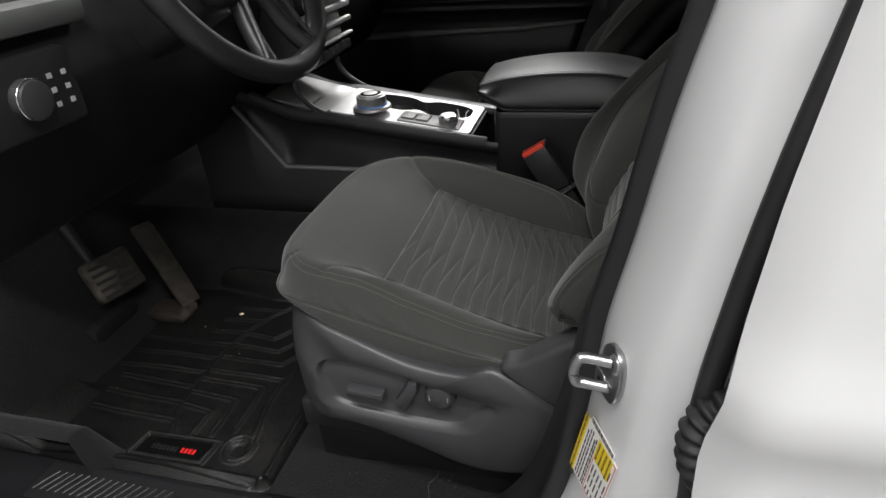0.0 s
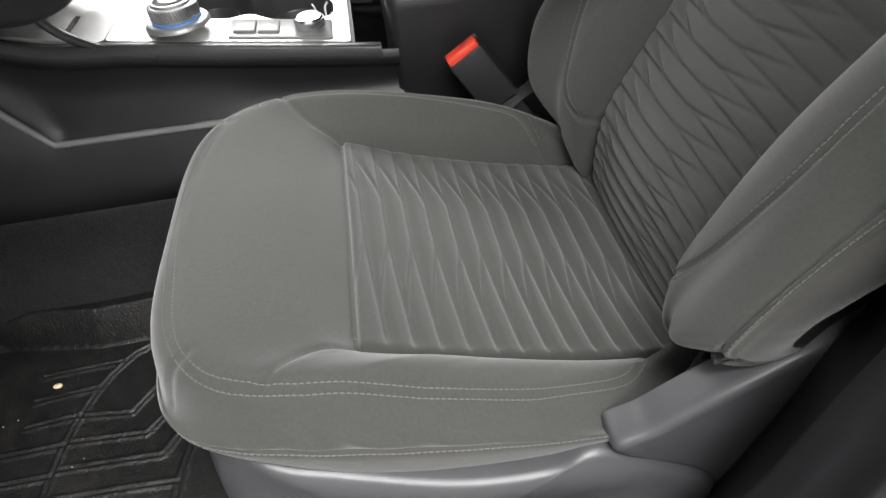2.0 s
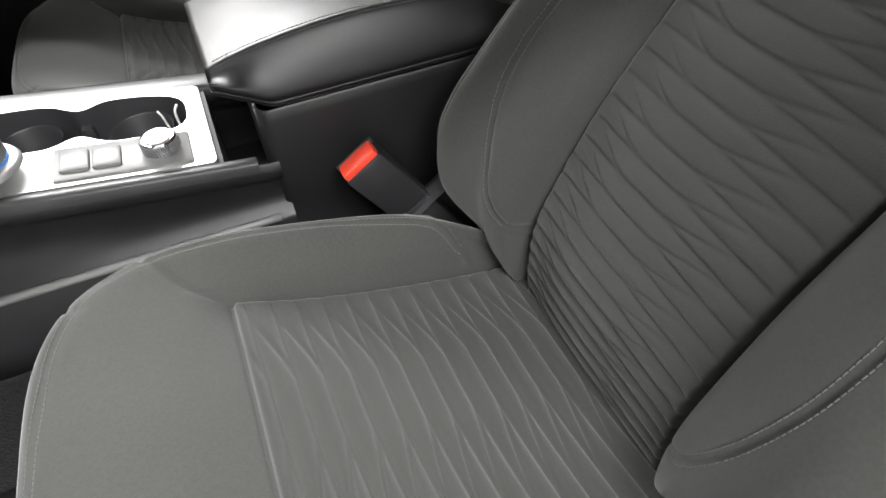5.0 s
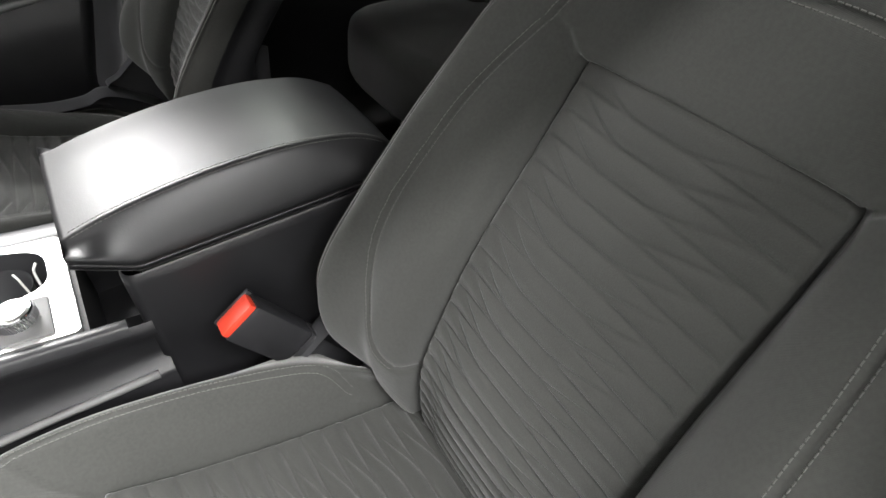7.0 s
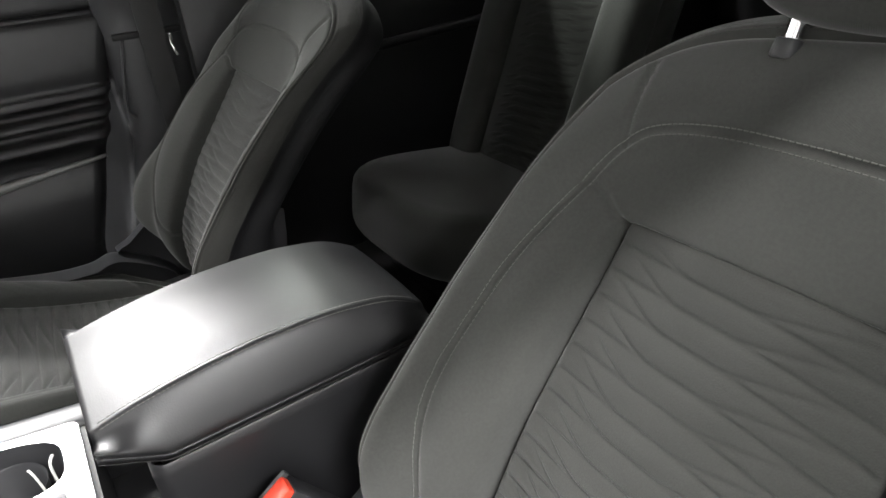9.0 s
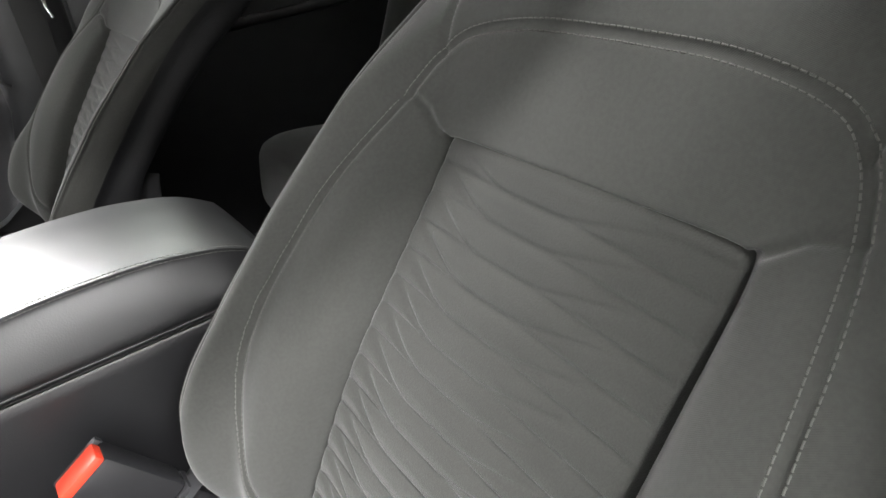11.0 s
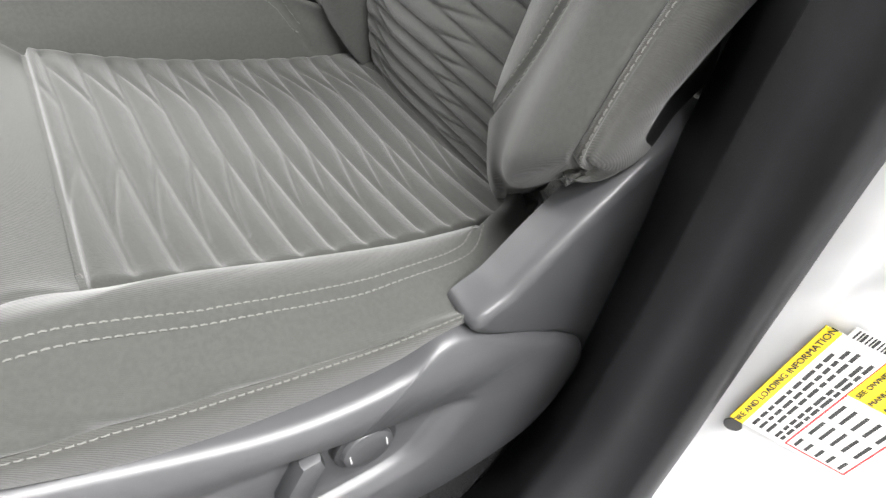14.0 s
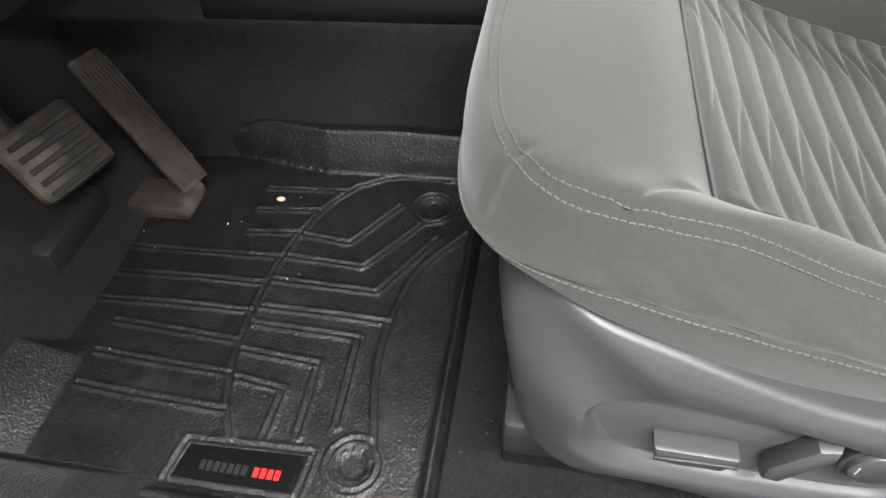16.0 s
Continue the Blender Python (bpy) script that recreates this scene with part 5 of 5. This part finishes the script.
for s in (-1, 1):
    tube("spoke", [tuple(wm @ Vector(p)) for p in ((0.0, s * 0.07, -0.005), (0.01, s * 0.12, -0.008), (0.02, s * 0.172, 0.0))], 0.018, plastic, wheel)
    tube("spoke", [tuple(wm @ Vector(p)) for p in ((0.06, s * 0.03, -0.006), (0.12, s * 0.045, -0.008), (0.166, s * 0.06, 0.0))], 0.013, plastic, wheel)
    tube("spoke_trim", [tuple(wm @ Vector(p)) for p in ((0.07, s * 0.045, 0.012), (0.12, s * 0.058, 0.010), (0.158, s * 0.072, 0.010))], 0.004, plastic_satin, wheel, "satin black spoke trim")
bm = bmesh.new()
box(bm, (-0.07, -0.06, -0.22), (0.07, 0.06, -0.03), 0.03, wm, 3)
part("column_shroud", bm, plastic_dark, wheel)
tube("stalk", [tuple(wm @ Vector(p)) for p in ((0.0, -0.05, -0.07), (-0.01, -0.12, -0.07), (-0.02, -0.165, -0.065))], 0.009, plastic_satin, wheel)

# ---------- passenger side ----------
door_in = thing("passenger_door", "black moulded passenger door panel with armrest and pocket", "car door", (0.0, 1.22, 0.0))
rows = []
PANEL = ((1.27, 0.735), (1.235, 0.735), (1.215, 0.72), (1.212, 0.668), (1.222, 0.658), (1.222, 0.648), (1.206, 0.640), (1.200, 0.56), (1.203, 0.526), (1.188, 0.520), (1.185, 0.509), (1.202, 0.498), (1.202, 0.488),
         (1.184, 0.482), (1.181, 0.470), (1.200, 0.461), (1.198, 0.451), (1.180, 0.445), (1.175, 0.431), (1.192, 0.422), (1.214, 0.400), (1.214, 0.365), (1.200, 0.30), (1.205, 0.15), (1.22, 0.0), (1.25, -0.05))
for f in np.linspace(0, 1, 60):
    row = []
    for a, b in smooth_path(PANEL, 150):
        end = 0.20 + np.clip(b - 0.386, -0.2, 0.3) * 0.34
        row.append((-0.75 + (end + 0.75) * f, a + 0.03 * max(0.0, f - 0.985) / 0.015, b))
    rows.append(row)
grid_part("door_panel", np.array(rows), plastic, door_in)
xs_ = np.linspace(-0.6, 0.195, 30)
tube("pull_trim", np.stack((xs_, np.full(30, 1.209), np.interp(xs_, (-0.6, 0.0, 0.2), (0.352, 0.368, 0.386))), -1).tolist(), np.interp(xs_, (-0.6, 0.0, 0.2), (0.012, 0.010, 0.0035)), switch_grey, door_in, "grey accent strip", n=-1)
rows = []
for z in np.linspace(-0.05, 1.05, 40):
    w = 0.05 * np.clip((0.40 - z) / 0.2, 0, 1)
    lean = -0.10 * np.clip((z - 0.65) / 0.4, 0, 1)
    rows.append([(x, 1.20 + y + lean, z) for x, y in smooth_path(((0.12, 0.065), (0.24 - w, 0.035), (0.255 - w, 0.005), (0.29, -0.012), (0.36, -0.012), (0.40 + w, 0.005), (0.41 + w, 0.05)), 24)])
far_pillar = grid_part("pillar_far", np.array(rows), plastic_satin)
tagged(far_pillar, "black plastic trim over the far door pillar", "pillar", kind="structure")
bm = bmesh.new()
box(bm, (0.268, 1.180, 0.600), (0.395, 1.192, 0.612), 0.003)
tagged(part("pillar_joint", bm, plastic_dark), "dark joint across the far pillar trim", "trim", kind="structure")
tube("pillar_edge", ((0.285, 1.186, 0.60), (0.268, 1.187, 0.53), (0.256, 1.188, 0.47), (0.268, 1.186, 0.452)), 0.0035, plastic_satin)
tagged(bpy.data.objects["pillar_edge"], "rounded satin edge of the far pillar trim", "trim", kind="structure")
belt = thing("seat_belt", "dark grey seat belt webbing down the far pillar", "seat belt", (0.34, 1.17, 0.3))
bm = bmesh.new()
box(bm, (0.315, 1.165, 0.10), (0.362, 1.168, 0.98), 0.0008)
part("webbing", bm, material("belt_webbing", (0.03, 0.03, 0.03), 0.7, bump=0.3, bump_scale=900), belt)
tube("belt_guide", ((0.372, 1.178, 0.60), (0.369, 1.168, 0.58), (0.374, 1.166, 0.56)), 0.004, chrome, belt, "bright guide edge")


# ---------- second row ----------
rear_seat = thing("second_row_chair", "charcoal cloth second-row seat with quilted centre", "car seat", (1.1, 0.80, 0.0))


def soft_block(name, centre, half, m, mat, parent, label="", n=3.2):
    rows = []
    for w in np.linspace(-1, 1, 21):
        g = (1 - abs(w * 0.985) ** 5) ** (1 / 3)
        yz = oval(0, 0, half[0] * (0.72 + 0.28 * g), half[1] * (0.72 + 0.28 * g), n, 64)
        rows.append([tuple(m @ Vector((centre[0] + a, centre[1] + b, centre[2] + w * half[2]))) for a, b in yz])
    rows = np.array(rows)
    rows = np.concatenate((rows[:1] * 0 + rows[:1].mean(1, keepdims=True), rows, rows[-1:] * 0 + rows[-1:].mean(1, keepdims=True)))
    return grid_part(name, rows, mat, parent, label, closed=True)


soft_block("seat_cushion", (0, 0, 0), (0.26, 0.25, 0.075), Matrix.Translation((1.00, 0.80, 0.215)) @ pose(0, 0, 0, 0, 8, 0), cloth, rear_seat, "charcoal cloth cushion")
back_m = Matrix.Translation((1.28, 0.80, 0.50)) @ pose(0, 0, 0, 0, 22, 0)
rb = soft_block("backrest", (0, 0, 0), (0.065, 0.25, 0.34), back_m, cloth, rear_seat, "charcoal cloth backrest")
v, h = np.meshgrid(np.linspace(-0.12, 0.12, 90), np.linspace(-0.27, 0.20, 150), indexing="ij")
lines = quilt_lines(20, 0.024, 0.24, 0.0)
rel = quilt_relief(np.stack((h.ravel() + 0.27, v.ravel()), -1), lines, 0.004, 0.003).reshape(v.shape)
p = np.stack((-0.068 - rel + 0.006 * (v / 0.12) ** 4, v, h), -1)
p = np.array([[tuple(back_m @ Vector(q)) for q in r] for r in p])
grid_part("quilted_panel", p, quilt_cloth, rb, "quilted centre panel")
for s in (-1, 1):
    soft_block("backrest_bolster", (-0.055, s * 0.185, -0.02), (0.045, 0.055, 0.28), back_m, cloth, rb)
soft_block("head_restraint", (-0.02, 0, 0.45), (0.05, 0.13, 0.08), back_m, cloth, rear_seat)
bm = bmesh.new()
box(bm, (0.86, 0.60, 0.0), (1.25, 1.0, 0.15), 0.02)
part("seat_base", bm, plastic_dark, rear_seat)
rear_seat.location += Vector((-0.12, 0.08, -0.05))
copy_thing(rear_seat, Matrix.Translation((1.1, 0.04, 0.0)))

# rear side wall, rear bulkhead, roof
side = bmesh.new()
box(side, (0.405, 1.20, -0.05), (2.3, 1.30, 0.95), 0.02)
tagged(part("wall_far", side, plastic), "dark plastic rear side trim", "wall", kind="structure")
tube("wall_rib", [(x, 1.195, 0.45 + 0.05 * x) for x in np.linspace(0.44, 1.6, 10)], 0.012, plastic, None)
tagged(bpy.data.objects["wall_rib"], "moulded ridge of the rear door panel", "trim", kind="structure")
bm = bmesh.new()
box(bm, (2.25, -0.45, -0.05), (2.35, 1.3, 1.25), 0.02)
tagged(part("wall_rear", bm, plastic_dark), "dark plastic tailgate trim", "wall", kind="structure")
# unseen opaque slab in place of glass and trim, keeps light streaks out
bm = bmesh.new()
box(bm, (0.45, -0.36, 0.84), (2.35, -0.29, 1.3), 0.01)
tagged(part("wall_near", bm, plastic_dark), "opaque dark slab over the rear door that shuts out light", "wall", kind="structure")
bm = bmesh.new()
box(bm, (0.47, -0.35, -0.05), (2.3, -0.315, 0.86), 0.01)
tagged(part("wall_near_lower", bm, plastic_dark), "dark inner trim of the closed rear door", "wall", kind="structure")
bm = bmesh.new()
box(bm, (0.33, 1.11, 0.84), (0.52, 1.205, 1.3), 0.01)
tagged(part("wall_far_upper", bm, plastic_dark), "dark trim between the far side windows", "wall", kind="structure")
bm = bmesh.new()
box(bm, (0.52, 1.15, 0.84), (2.35, 1.155, 1.25), 0.0)
tagged(part("window_far", bm, privacy_glass), "dark privacy glass of the far rear door", "window", kind="structure")
xs, ys = np.meshgrid(np.linspace(-0.35, 2.35, 30), np.linspace(-0.30, 1.14, 30), indexing="ij")
roof_in = np.stack((xs, ys, 1.235 - 0.05 * ((ys - 0.42) / 0.7) ** 2 - 0.03 * (xs - 0.8) ** 2), -1)
tagged(grid_part("ceiling", roof_in, headliner), "light grey cloth headliner", "ceiling", kind="structure")
tagged(grid_part("roof", roof_in + (0, 0, 0.04), paint), "white painted car roof", "roof", kind="structure")
for y, n_ in ((-0.32, "pillar_front"), (1.15, "pillar_front_far")):
    tube(n_, ((-0.30, y + (0.06 if y < 0 else -0.06), 1.20), (-0.65, y, 0.98), (-1.05, y - (0.06 if y < 0 else -0.06), 0.72)), 0.045, plastic_dark, None)
    tagged(bpy.data.objects[n_], "dark windscreen pillar trim", "pillar", kind="structure")
bm = bmesh.new()
box(bm, (-1.3, -0.45, -0.2), (-1.1, 1.3, 0.72), 0.02)
tagged(part("bulkhead", bm, plastic_dark), "dark bulkhead ahead of the footwells", "wall", kind="structure")
bm = bmesh.new()
box(bm, (-1.15, -0.44, -0.10), (-0.80, -0.33, 0.70), 0.02)
tagged(part("kick_panel", bm, plastic_dark), "dark kick panel ahead of the door opening", "wall", kind="structure")

# rear floor mat with ribs
rear_mat = thing("rear_floor_mat", "black ribbed rubber mat behind the front seat", "floor mat", (0.70, -0.05, 0.0))
gx, gy = np.meshgrid(np.arange(0.44, 0.86, 0.004), np.arange(-0.26, 0.20, 0.02), indexing="ij")
gz = 0.008 + 0.006 * np.exp(-(((gx / 0.036) % 1 - 0.5) / 0.12) ** 2)
grid_part("ribbed_tray", np.stack((gx, gy, gz), -1), mat_rubber, rear_mat)
rear_mat.location.z -= 0.02

# ---------- the hall round the car ----------
def slab(name, lo, hi, mat, label, cat):
    bm = bmesh.new()
    box(bm, lo, hi, 0.0)
    return tagged(part(name, bm, mat), label, cat, kind="structure")


G = -0.47
slab("ground", (-6, -6, G - 0.1), (7, 6.5, G), floor_grey, "sealed grey concrete hall floor", "floor")
slab("wall_north", (-6, 5.0, G), (7, 5.1, 3.0), wall_white, "plain white hall wall", "wall")
slab("wall_south", (-6, -5.1, G), (7, -5.0, 3.0), wall_white, "plain white hall wall", "wall")
slab("wall_east", (6.0, -5, G), (6.1, 5, 3.0), wall_white, "plain white hall wall", "wall")
slab("wall_west", (-5.1, -5, G), (-5.0, 5, 3.0), wall_white, "plain white hall wall", "wall")
slab("hall_roof", (-6, -6, 3.0), (7, 6.5, 3.1), wall_white, "white hall ceiling with light strips", "ceiling")
# body under the doors
bm = bmesh.new()
box(bm, (-1.3, -0.42, -0.30), (2.3, 1.28, -0.06), 0.03)
tagged(part("underbody", bm, plastic_dark), "dark underbody of the car", "car body", kind="structure")
